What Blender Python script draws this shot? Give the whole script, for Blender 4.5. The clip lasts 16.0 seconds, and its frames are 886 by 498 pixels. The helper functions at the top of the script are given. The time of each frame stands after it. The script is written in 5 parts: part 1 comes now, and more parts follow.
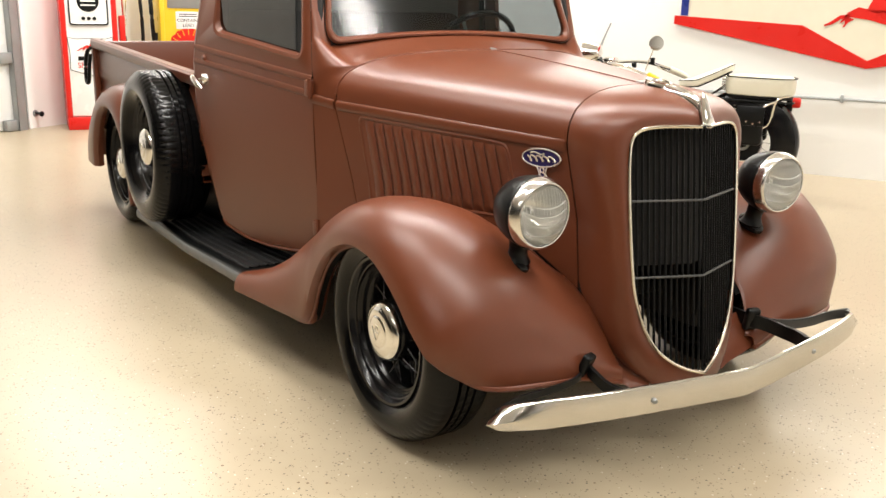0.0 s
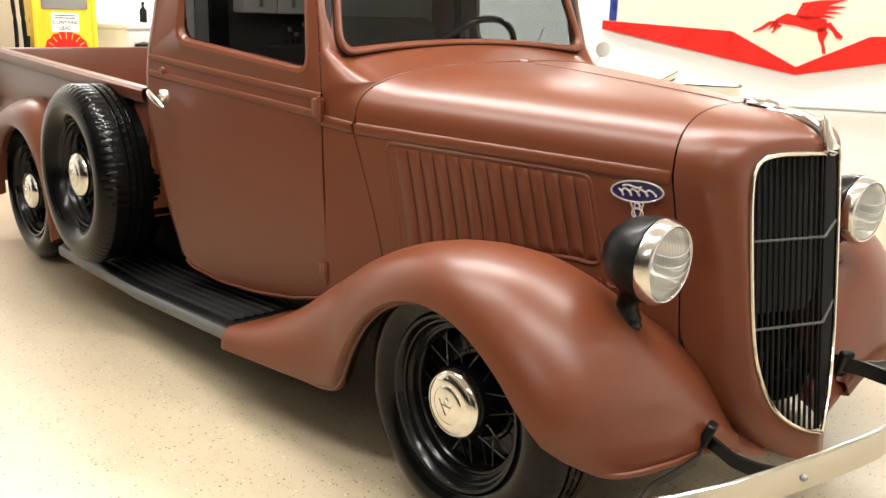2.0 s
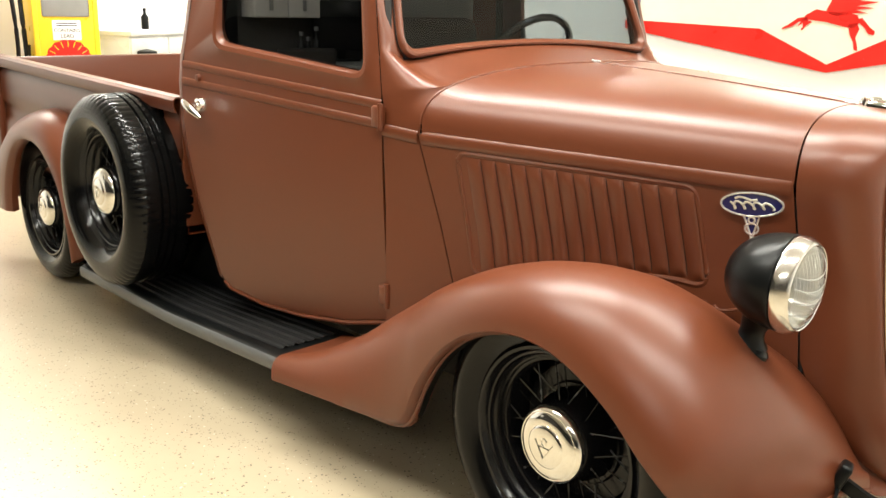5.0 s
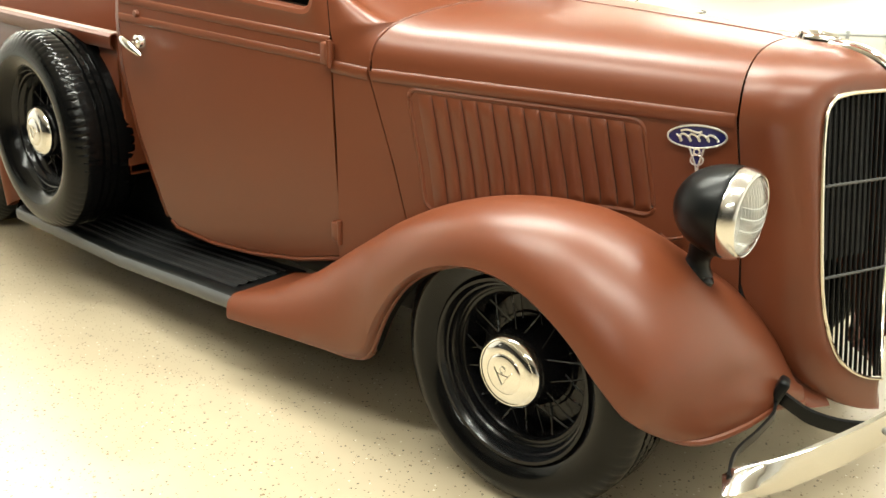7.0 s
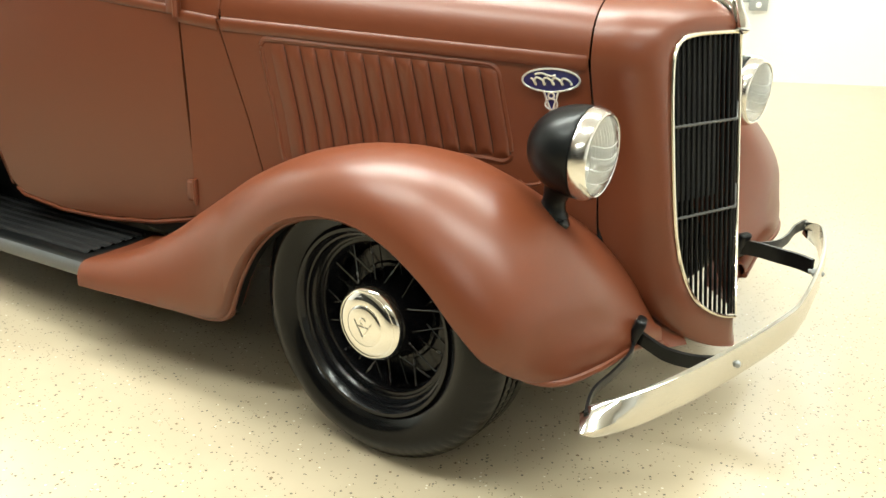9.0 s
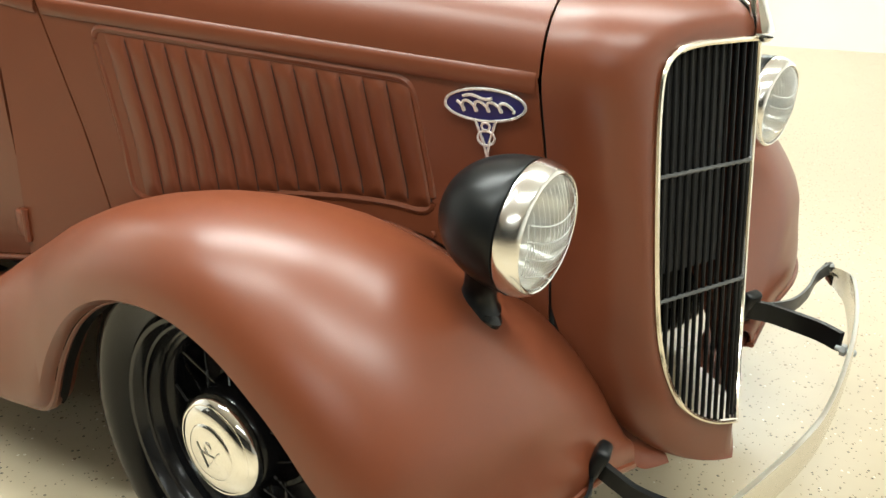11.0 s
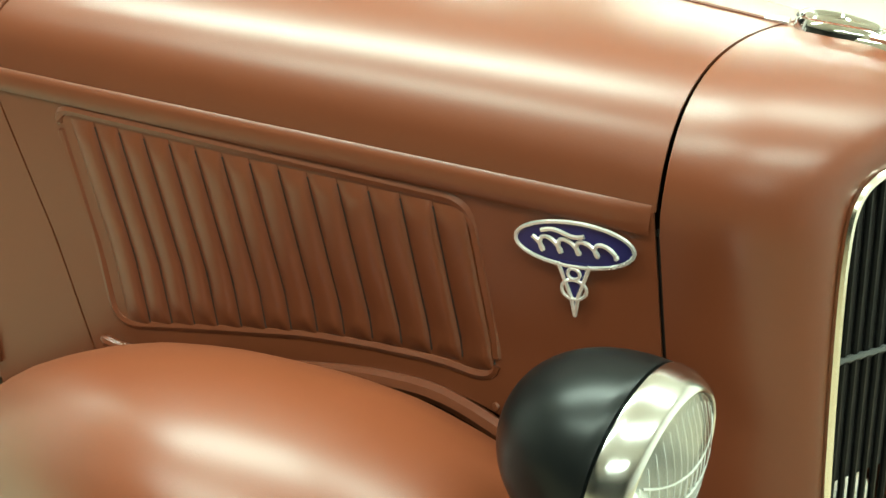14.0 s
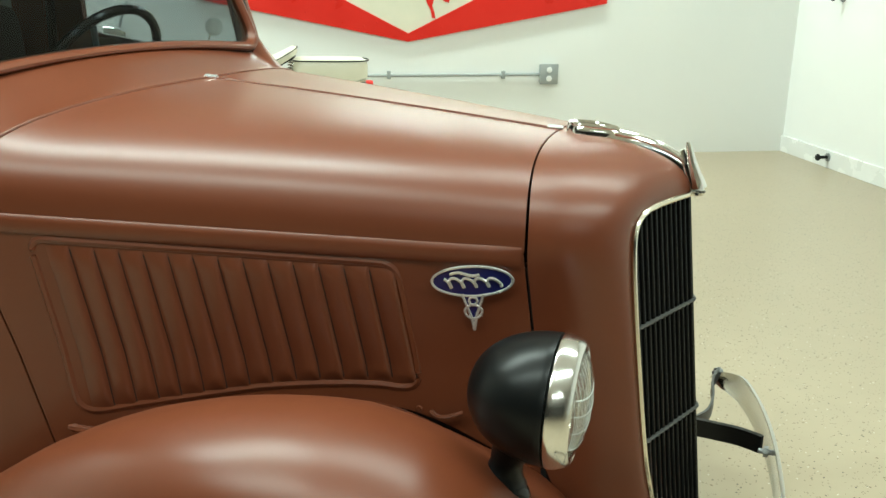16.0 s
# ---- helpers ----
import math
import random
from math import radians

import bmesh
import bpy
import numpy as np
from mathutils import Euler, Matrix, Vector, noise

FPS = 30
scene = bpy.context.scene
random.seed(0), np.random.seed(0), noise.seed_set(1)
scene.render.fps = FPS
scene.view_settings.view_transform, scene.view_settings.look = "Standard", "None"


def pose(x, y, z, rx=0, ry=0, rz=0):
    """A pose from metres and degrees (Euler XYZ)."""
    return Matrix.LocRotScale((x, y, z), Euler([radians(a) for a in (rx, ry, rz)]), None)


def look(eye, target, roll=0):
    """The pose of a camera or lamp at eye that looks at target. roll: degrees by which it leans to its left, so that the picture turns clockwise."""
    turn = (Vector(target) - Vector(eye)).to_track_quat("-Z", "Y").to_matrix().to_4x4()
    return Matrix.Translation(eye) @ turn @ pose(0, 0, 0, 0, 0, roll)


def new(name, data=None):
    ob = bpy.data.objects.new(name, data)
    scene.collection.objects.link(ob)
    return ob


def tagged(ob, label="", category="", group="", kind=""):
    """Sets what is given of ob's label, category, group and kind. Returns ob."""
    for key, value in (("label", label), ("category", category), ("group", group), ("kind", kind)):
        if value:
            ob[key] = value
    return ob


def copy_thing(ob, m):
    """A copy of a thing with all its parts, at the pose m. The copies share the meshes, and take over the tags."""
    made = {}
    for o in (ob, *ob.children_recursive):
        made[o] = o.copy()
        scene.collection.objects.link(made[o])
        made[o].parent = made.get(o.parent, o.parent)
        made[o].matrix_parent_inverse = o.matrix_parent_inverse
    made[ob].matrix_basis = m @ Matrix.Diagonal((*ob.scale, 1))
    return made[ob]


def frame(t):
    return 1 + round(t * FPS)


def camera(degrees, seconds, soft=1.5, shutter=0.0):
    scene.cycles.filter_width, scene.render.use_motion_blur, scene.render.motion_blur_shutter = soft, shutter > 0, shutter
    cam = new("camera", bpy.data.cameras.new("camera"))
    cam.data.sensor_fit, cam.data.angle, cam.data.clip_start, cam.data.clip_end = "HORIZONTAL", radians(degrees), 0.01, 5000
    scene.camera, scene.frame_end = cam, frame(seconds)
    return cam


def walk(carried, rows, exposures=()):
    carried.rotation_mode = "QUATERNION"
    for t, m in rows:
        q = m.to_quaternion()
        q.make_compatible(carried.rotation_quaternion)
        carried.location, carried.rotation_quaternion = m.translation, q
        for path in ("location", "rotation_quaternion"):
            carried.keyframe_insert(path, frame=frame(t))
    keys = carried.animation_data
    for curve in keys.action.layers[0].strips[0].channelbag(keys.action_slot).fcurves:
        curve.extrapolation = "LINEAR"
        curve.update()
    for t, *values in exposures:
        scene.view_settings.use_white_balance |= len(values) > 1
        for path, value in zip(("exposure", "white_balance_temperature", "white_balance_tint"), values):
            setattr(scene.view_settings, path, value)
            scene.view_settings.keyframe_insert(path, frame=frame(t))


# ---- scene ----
cam = camera(51.2, 16.0)
PATH = [
    (0, (2.148, -1.871, 1.295), (0.525, -0.829, 0.765), 1.5),
    (0.5, (1.966, -1.951, 1.281), (0.376, -0.857, 0.755), 2.0),
    (1, (1.777, -1.973, 1.277), (0.217, -0.838, 0.749), 2.0),
    (1.5, (1.613, -2.011, 1.29), (0.104, -0.811, 0.759), 2.1),
    (2, (1.465, -2.037, 1.284), (0.025, -0.75, 0.767), 2.0),
    (2.5, (1.328, -2.048, 1.285), (-0.036, -0.679, 0.77), 1.8),
    (3, (1.252, -1.999, 1.266), (-0.104, -0.618, 0.766), 0.8),
    (3.5, (1.193, -1.987, 1.27), (-0.192, -0.631, 0.777), 0.2),
    (3.7, (1.169, -1.988, 1.275), (-0.239, -0.656, 0.785), 0.1),
    (5.8, (1.147, -2.086, 1.256), (-0.281, -0.787, 0.735), 1.3),
    (6, (1.143, -2.095, 1.278), (-0.256, -0.781, 0.715), 1.1),
    (6.5, (1.142, -2.119, 1.27), (-0.2, -0.764, 0.667), 1.3),
    (7, (1.139, -2.113, 1.289), (-0.151, -0.732, 0.634), 1.1),
    (7.5, (1.148, -2.122, 1.239), (-0.096, -0.691, 0.603), 1.2),
    (8, (1.159, -2.1, 1.245), (-0.023, -0.633, 0.572), 1.2),
    (8.5, (1.179, -2.057, 1.269), (0.055, -0.571, 0.541), 1.2),
    (8.7, (1.189, -2.065, 1.22), (0.079, -0.551, 0.528), 1.3),
    (10.8, (0.978, -1.499, 1.222), (-0.074, 0.002, 0.42), 3.8),
    (11, (0.943, -1.43, 1.237), (-0.128, 0.05, 0.424), 2.9),
    (11.5, (0.859, -1.251, 1.251), (-0.286, 0.192, 0.471), 3.6),
    (12, (0.804, -1.1, 1.297), (-0.428, 0.26, 0.503), 3.1),
    (12.5, (0.778, -1.044, 1.286), (-0.493, 0.282, 0.494), 3.1),
    (13, (0.753, -1.023, 1.271), (-0.527, 0.293, 0.476), 3.1),
    (13.5, (0.71, -1.033, 1.263), (-0.538, 0.303, 0.452), 3.0),
    (14, (0.672, -1.038, 1.246), (-0.55, 0.324, 0.439), 1.9),
    (14.5, (0.595, -1.13, 1.263), (-0.425, 0.427, 0.531), 3.2),
    (15, (0.587, -1.234, 1.274), (-0.228, 0.475, 0.629), 3.1),
    (15.5, (0.633, -1.415, 1.306), (-0.108, 0.342, 0.704), 1.6),
    (16, (0.639, -1.592, 1.338), (-0.048, 0.194, 0.758), 1.1),
]
walk(cam, [(t, look(eye, target, roll)) for t, eye, target, roll in PATH], exposures=[
    (0.0, -0.15, 6280, 12), (2.0, 0.1, 6260, 11), (3.7, 0.17, 6270, 9), (6.0, 0.36, 6400, 4), (8.7, 0.40, 6040, -1), (11.0, 0.25, 5850, 1), (11.5, 0.2, 5800, -1),
    (12.0, -0.08, 5800, -4), (12.5, 0.16, 5780, -12), (13.2, 0.34, 5720, -21), (14.0, 0.36, 5730, -25), (15.0, -0.11, 5750, -17), (16.0, -0.42, 5620, -14)])

FLOOR = 0.067                      # top of the floor; the truck's own datum lies 67 mm under it
TURN = 31.7                        # the room stands turned to the truck
ROOM = pose(0, 0, FLOOR, 0, 0, TURN)
U_EAST, V_NORTH, U_WEST, V_SOUTH, V_FAR, U_STEP = 3.49, 4.65, -5.95, -10.0, 8.0, -3.6
CEIL = 3.0

# ---- light ----
world = bpy.data.worlds.new("world")
scene.world = world
world.use_nodes = True
world.node_tree.nodes["Background"].inputs[0].default_value = (0.9, 0.95, 1.0, 1)
world.node_tree.nodes["Background"].inputs[1].default_value = 0.05

# Rows over hood and sign wall are inferred; the rest are added fill lights.
LAMPS = [(-1.25, 0.12, 112.0), (1.25, 0.12, 66.0), (-1.85, 4.2, 98.0), (1.3, 4.3, 100.0), (-4.7, 2.6, 125.0), (-1.7, -1.25, 64.0), (0.9, -1.7, 64.0), (-0.4, -4.4, 50.0), (-4.8, 6.3, 85.0)]


def lamp_light(u, v, power):
    data = bpy.data.lights.new("tube_light", "AREA")
    data.shape, data.size, data.size_y = "RECTANGLE", 2.3, 0.16
    data.energy, data.color = power, (1.0, 0.955, 0.86)
    ob = new("tube_light", data)
    ob.matrix_world = ROOM @ pose(u, v, CEIL - 0.11)


for lamp_u, lamp_v, lamp_power in LAMPS:
    lamp_light(lamp_u, lamp_v, lamp_power)


# ---- materials ----
def material(name, color, rough=0.5, metal=0.0, **more):
    m = bpy.data.materials.new(name)
    m.use_nodes = True
    b = m.node_tree.nodes["Principled BSDF"]
    b.inputs["Base Color"].default_value = (*color, 1)
    b.inputs["Roughness"].default_value = rough
    b.inputs["Metallic"].default_value = metal
    for key, value in more.items():
        b.inputs[key.replace("_", " ")].default_value = value
    return m


def nodes_of(m):
    return m.node_tree.nodes, m.node_tree.links, m.node_tree.nodes["Principled BSDF"]


def mottled(m, c1, c2, scale, detail=4.0, bump=0.0, bump_scale=None, rough=None):
    """Colour between two tones by noise, fine relief, and a roughness range."""
    n, l, b = nodes_of(m)
    co = n.new("ShaderNodeTexCoord")
    tex = n.new("ShaderNodeTexNoise")
    tex.inputs["Scale"].default_value, tex.inputs["Detail"].default_value = scale, detail
    l.new(co.outputs["Object"], tex.inputs["Vector"])
    mix = n.new("ShaderNodeMix")
    mix.data_type = "RGBA"
    mix.inputs[6].default_value, mix.inputs[7].default_value = (*c1, 1), (*c2, 1)
    l.new(tex.outputs["Fac"], mix.inputs[0])
    l.new(mix.outputs[2], b.inputs["Base Color"])
    if rough:
        mr = n.new("ShaderNodeMapRange")
        mr.inputs["From Min"].default_value, mr.inputs["From Max"].default_value = 0.3, 0.7
        mr.inputs["To Min"].default_value, mr.inputs["To Max"].default_value = rough
        l.new(tex.outputs["Fac"], mr.inputs["Value"])
        l.new(mr.outputs["Result"], b.inputs["Roughness"])
    if bump:
        fine = n.new("ShaderNodeTexNoise")
        fine.inputs["Scale"].default_value, fine.inputs["Detail"].default_value = bump_scale or scale * 8, 3
        l.new(co.outputs["Object"], fine.inputs["Vector"])
        bp = n.new("ShaderNodeBump")
        bp.inputs["Strength"].default_value, bp.inputs["Distance"].default_value = bump, 0.002
        l.new(fine.outputs["Fac"], bp.inputs["Height"])
        l.new(bp.outputs["Normal"], b.inputs["Normal"])
    return m


PAINT = mottled(material("satin_brown_paint", (0.2, 0.07, 0.045), 0.4, 0.0, Specular_IOR_Level=0.5), (0.109, 0.0288, 0.0114), (0.132, 0.0357, 0.0142), 2.2, 5,
                bump=0.04, bump_scale=520, rough=(0.332, 0.356))
BLACK = mottled(material("black_enamel", (0.012, 0.012, 0.013), 0.18, 0.0, Specular_IOR_Level=0.3), (0.003, 0.003, 0.0035), (0.007, 0.007, 0.008), 8, rough=(0.14, 0.24))
SATIN_BLACK = mottled(material("satin_black", (0.02, 0.02, 0.022), 0.42, 0.0, Specular_IOR_Level=0.22), (0.003, 0.0034, 0.0034), (0.006, 0.0066, 0.0068), 9, bump=0.05, rough=(0.29, 0.36))
RUBBER = mottled(material("tyre_rubber", (0.02, 0.02, 0.02), 0.55, 0.0, Specular_IOR_Level=0.2), (0.002, 0.002, 0.002), (0.004, 0.004, 0.004), 14, bump=0.04, rough=(0.11, 0.22))
MAT_RUBBER = mottled(material("step_rubber", (0.02, 0.02, 0.02), 0.6, 0.0, Specular_IOR_Level=0.25), (0.004, 0.004, 0.0045), (0.010, 0.010, 0.010), 12, bump=0.2, rough=(0.5, 0.68))
CHROME = mottled(material("chrome", (0.8, 0.79, 0.76), 0.06, 1.0), (0.78, 0.77, 0.74), (0.86, 0.85, 0.82), 20, rough=(0.03, 0.09))
BRIGHT = mottled(material("polished_trim", (0.75, 0.7, 0.6), 0.2, 1.0), (0.72, 0.67, 0.57), (0.82, 0.77, 0.66), 16, rough=(0.14, 0.26))
BUMPER_METAL = mottled(material("brushed_bumper", (0.7, 0.68, 0.63), 0.3, 1.0), (0.56, 0.55, 0.52), (0.68, 0.67, 0.64), 7, bump=0.03, bump_scale=60, rough=(0.10, 0.20))
NAVY = material("navy_enamel", (0.012, 0.014, 0.085), 0.2)
# Near-black that puts the shade of hollows and gaps into the colour.
DARK = mottled(material("cavity_shade", (0.01, 0.009, 0.008), 0.8), (0.006, 0.006, 0.006), (0.016, 0.014, 0.012), 10)
WALL = mottled(material("white_wall_paint", (0.8, 0.79, 0.76), 0.6), (0.80, 0.80, 0.785), (0.86, 0.86, 0.845), 1.3, 6, bump=0.12, bump_scale=160, rough=(0.5, 0.66))
# Near-black wall colour that stands in for unlit surroundings.
DIM_WALL = mottled(material("dimmed_wall", (0.3, 0.3, 0.3), 0.6), (0.055, 0.053, 0.048), (0.075, 0.072, 0.066), 1.3, 6, bump=0.12, bump_scale=160)
WHITE = mottled(material("white_enamel", (0.8, 0.8, 0.79), 0.25), (0.77, 0.77, 0.76), (0.83, 0.83, 0.82), 5, rough=(0.2, 0.32))
CREAM = mottled(material("cream_vinyl", (0.72, 0.69, 0.56), 0.42), (0.68, 0.65, 0.52), (0.76, 0.73, 0.6), 9, bump=0.15, rough=(0.36, 0.5))
RED = mottled(material("red_enamel", (0.62, 0.02, 0.015), 0.3, 0.0, Specular_IOR_Level=0.2), (0.56, 0.016, 0.012), (0.68, 0.03, 0.02), 4, rough=(0.24, 0.4))
BLUE = mottled(material("blue_enamel", (0.02, 0.035, 0.22), 0.3), (0.016, 0.03, 0.19), (0.024, 0.04, 0.25), 4, rough=(0.24, 0.4))
YELLOW = mottled(material("yellow_enamel", (0.8, 0.55, 0.02), 0.3), (0.74, 0.5, 0.015), (0.84, 0.6, 0.03), 4, rough=(0.24, 0.4))
GREY = mottled(material("galvanised_grey", (0.3, 0.31, 0.31), 0.45, 0.6), (0.26, 0.27, 0.27), (0.36, 0.37, 0.37), 9, rough=(0.36, 0.55))
LINE_PAINT = mottled(material("grey_line_paint", (0.33, 0.35, 0.35), 0.5), (0.30, 0.32, 0.32), (0.36, 0.38, 0.38), 7, rough=(0.4, 0.6))


def glass_material(name, color, rough=0.0, second=0.06):
    m = bpy.data.materials.new(name)
    m.use_nodes = True
    n, l = m.node_tree.nodes, m.node_tree.links
    n.remove(n["Principled BSDF"])
    gloss, clear, mix, fres = (n.new(k) for k in ("ShaderNodeBsdfGlossy", "ShaderNodeBsdfTransparent", "ShaderNodeMixShader", "ShaderNodeLayerWeight"))
    rise, part_of = n.new("ShaderNodeMath"), n.new("ShaderNodeMath")
    rise.operation, rise.inputs[1].default_value = "POWER", 5.0
    part_of.operation, part_of.inputs[1].default_value = "MULTIPLY", 0.9
    l.new(fres.outputs["Facing"], rise.inputs[0])
    l.new(rise.outputs[0], part_of.inputs[0])
    gloss.inputs["Roughness"].default_value = rough
    clear.inputs["Color"].default_value = (*color, 1)
    more = n.new("ShaderNodeMath")
    more.operation, more.inputs[1].default_value = "ADD", second
    l.new(part_of.outputs[0], more.inputs[0])
    l.new(more.outputs[0], mix.inputs[0])
    l.new(clear.outputs[0], mix.inputs[1])
    l.new(gloss.outputs[0], mix.inputs[2])
    l.new(mix.outputs[0], n["Material Output"].inputs["Surface"])
    return m


GLASS = glass_material("window_glass", (0.06, 0.065, 0.065), 0.0, 0.14)
CLEAR_GLASS = glass_material("clear_window_glass", (0.55, 0.585, 0.60), 0.0, 0.05)
SCREEN_GLASS = glass_material("windscreen_glass", (0.46, 0.50, 0.515), 0.10, 0.035)
LENS = material("lens_glass", (0.97, 0.98, 0.97), 0.05, 0.0, Transmission_Weight=1.0, IOR=1.35)
FLUTE = material("pressed_flute_glass", (0.93, 0.94, 0.92), 0.18, 0.0, Transmission_Weight=0.55, IOR=1.25)
SILVER = mottled(material("bright_silver", (0.78, 0.78, 0.77), 0.22, 0.7), (0.74, 0.74, 0.73), (0.84, 0.84, 0.83), 30, rough=(0.16, 0.28))
REFLECTOR = mottled(material("silvered_reflector", (0.85, 0.85, 0.83), 0.3, 0.6), (0.82, 0.82, 0.80), (0.9, 0.9, 0.88), 25, rough=(0.14, 0.22))
RING_CHROME = mottled(material("worn_chrome", (0.78, 0.77, 0.74), 0.2, 1.0), (0.74, 0.73, 0.71), (0.84, 0.83, 0.81), 28, rough=(0.14, 0.20))


def floor_material():
    m = material("speckled_epoxy_floor", (0.5, 0.43, 0.3), 0.2, Specular_IOR_Level=0.36)
    n, l, b = nodes_of(m)
    co = n.new("ShaderNodeTexCoord")
    big = n.new("ShaderNodeTexNoise")
    big.inputs["Scale"].default_value, big.inputs["Detail"].default_value = 0.9, 6
    mid = n.new("ShaderNodeTexNoise")
    mid.inputs["Scale"].default_value, mid.inputs["Detail"].default_value = 9.0, 5
    base = n.new("ShaderNodeMix")
    base.data_type = "RGBA"
    base.inputs[6].default_value, base.inputs[7].default_value = (0.338, 0.280, 0.191, 1), (0.448, 0.378, 0.269, 1)
    add = n.new("ShaderNodeMath")
    add.operation = "ADD"
    half = n.new("ShaderNodeMath")
    half.operation, half.inputs[1].default_value = "MULTIPLY", 0.5
    for tex in (big, mid):
        l.new(co.outputs["Object"], tex.inputs["Vector"])
    l.new(big.outputs["Fac"], add.inputs[0])
    l.new(mid.outputs["Fac"], add.inputs[1])
    l.new(add.outputs[0], half.inputs[0])
    l.new(half.outputs[0], base.inputs[0])
    last = base.outputs[2]
    for scale, size, part_of, tone in ((90, 0.27, 0.10, (0.10, 0.085, 0.06, 1)), (80, 0.22, 0.07, (0.60, 0.56, 0.46, 1)), (44, 0.17, 0.08, (0.16, 0.11, 0.06, 1)), (150, 0.3, 0.12, (0.15, 0.12, 0.075, 1))):
        vor = n.new("ShaderNodeTexVoronoi")
        vor.inputs["Scale"].default_value = scale
        l.new(co.outputs["Object"], vor.inputs["Vector"])
        near = n.new("ShaderNodeMath")
        near.operation, near.inputs[1].default_value = "LESS_THAN", size
        l.new(vor.outputs["Distance"], near.inputs[0])
        pick = n.new("ShaderNodeSeparateColor")
        l.new(vor.outputs["Color"], pick.inputs[0])
        some = n.new("ShaderNodeMath")
        some.operation, some.inputs[1].default_value = "LESS_THAN", part_of
        l.new(pick.outputs[0], some.inputs[0])
        both = n.new("ShaderNodeMath")
        both.operation = "MULTIPLY"
        l.new(near.outputs[0], both.inputs[0])
        l.new(some.outputs[0], both.inputs[1])
        over = n.new("ShaderNodeMix")
        over.data_type = "RGBA"
        over.inputs[7].default_value = tone
        l.new(both.outputs[0], over.inputs[0])
        l.new(last, over.inputs[6])
        last = over.outputs[2]
    l.new(last, b.inputs["Base Color"])
    mr = n.new("ShaderNodeMapRange")
    mr.inputs["From Min"].default_value, mr.inputs["From Max"].default_value = 0.3, 0.7
    mr.inputs["To Min"].default_value, mr.inputs["To Max"].default_value = 0.28, 0.33
    l.new(mid.outputs["Fac"], mr.inputs["Value"])
    l.new(mr.outputs["Result"], b.inputs["Roughness"])
    bp = n.new("ShaderNodeBump")
    bp.inputs["Strength"].default_value, bp.inputs["Distance"].default_value = 0.02, 0.001
    l.new(mid.outputs["Fac"], bp.inputs["Height"])
    l.new(bp.outputs["Normal"], b.inputs["Normal"])
    return m


EPOXY = floor_material()


# ---- mesh helpers ----
def part(name, bm, mat, parent=None, label="", smooth=True, m=None):
    """Links a bmesh as one mesh object, under a thing or a part if one is given."""
    me = bpy.data.meshes.new(name)
    bm.normal_update()
    bm.to_mesh(me)
    bm.free()
    me.materials.append(mat)
    if smooth:
        me.shade_smooth()
        me.set_sharp_from_angle(angle=radians(38))
    ob = new(name, me)
    if m is not None:
        ob.matrix_world = m
    if parent is not None:
        ob.parent = parent
    if label:
        ob["label"] = label
    return ob


def group_of(name, m, label, category, group="", kind=""):
    ob = new(name)
    ob.matrix_world = m
    ob.empty_display_size = 0.1
    return tagged(ob, label, category, group, kind)


def sheet(rows, closed=False, flip=False):
    """A bmesh of quads through rows of points."""
    bm = bmesh.new()
    vs = [[bm.verts.new(p) for p in r] for r in rows]
    for a, b in zip(vs, vs[1:]):
        n = len(a)
        for i in range(n if closed else n - 1):
            j = (i + 1) % n
            quad = (a[i], a[j], b[j], b[i])
            if len(set(quad)) == 4:
                bm.faces.new(quad[::-1] if flip else quad)
    return bm


def thick(bm, d):
    """Gives a sheet a thickness d behind its faces."""
    bm.normal_update()
    bmesh.ops.solidify(bm, geom=bm.faces[:], thickness=d)
    return bm


def box(x0, x1, y0, y1, z0, z1, bevel=0.0, seg=2):
    bm = bmesh.new()
    bmesh.ops.create_cube(bm, size=1, matrix=Matrix.LocRotScale(((x0 + x1) / 2, (y0 + y1) / 2, (z0 + z1) / 2), None, (abs(x1 - x0), abs(y1 - y0), abs(z1 - z0))))
    if bevel:
        bmesh.ops.bevel(bm, geom=bm.edges[:], offset=bevel, segments=seg, affect="EDGES", profile=0.5)
    return bm


def join(*bms):
    out = bms[0]
    for b in bms[1:]:
        me = bpy.data.meshes.new("tmp")
        b.to_mesh(me)
        b.free()
        out.from_mesh(me)
        bpy.data.meshes.remove(me)
    return out


def moved(bm, m):
    bmesh.ops.transform(bm, matrix=m, verts=bm.verts[:])
    if m.determinant() < 0:
        bmesh.ops.reverse_faces(bm, faces=bm.faces[:])
    return bm


def lathe(profile, seg=32, axis="y"):
    """Turns (radius, along) pairs round an axis."""
    rows = []
    for k in range(seg):
        a = 2 * math.pi * k / seg
        c, s = math.cos(a), math.sin(a)
        rows.append([{"y": (r * c, h, r * s), "x": (h, r * c, r * s), "z": (r * c, r * s, h)}[axis] for r, h in profile])
    rows.append(rows[0])
    bm = sheet(rows)
    bmesh.ops.remove_doubles(bm, verts=bm.verts[:], dist=1e-5)
    bmesh.ops.recalc_face_normals(bm, faces=bm.faces[:])
    return bm


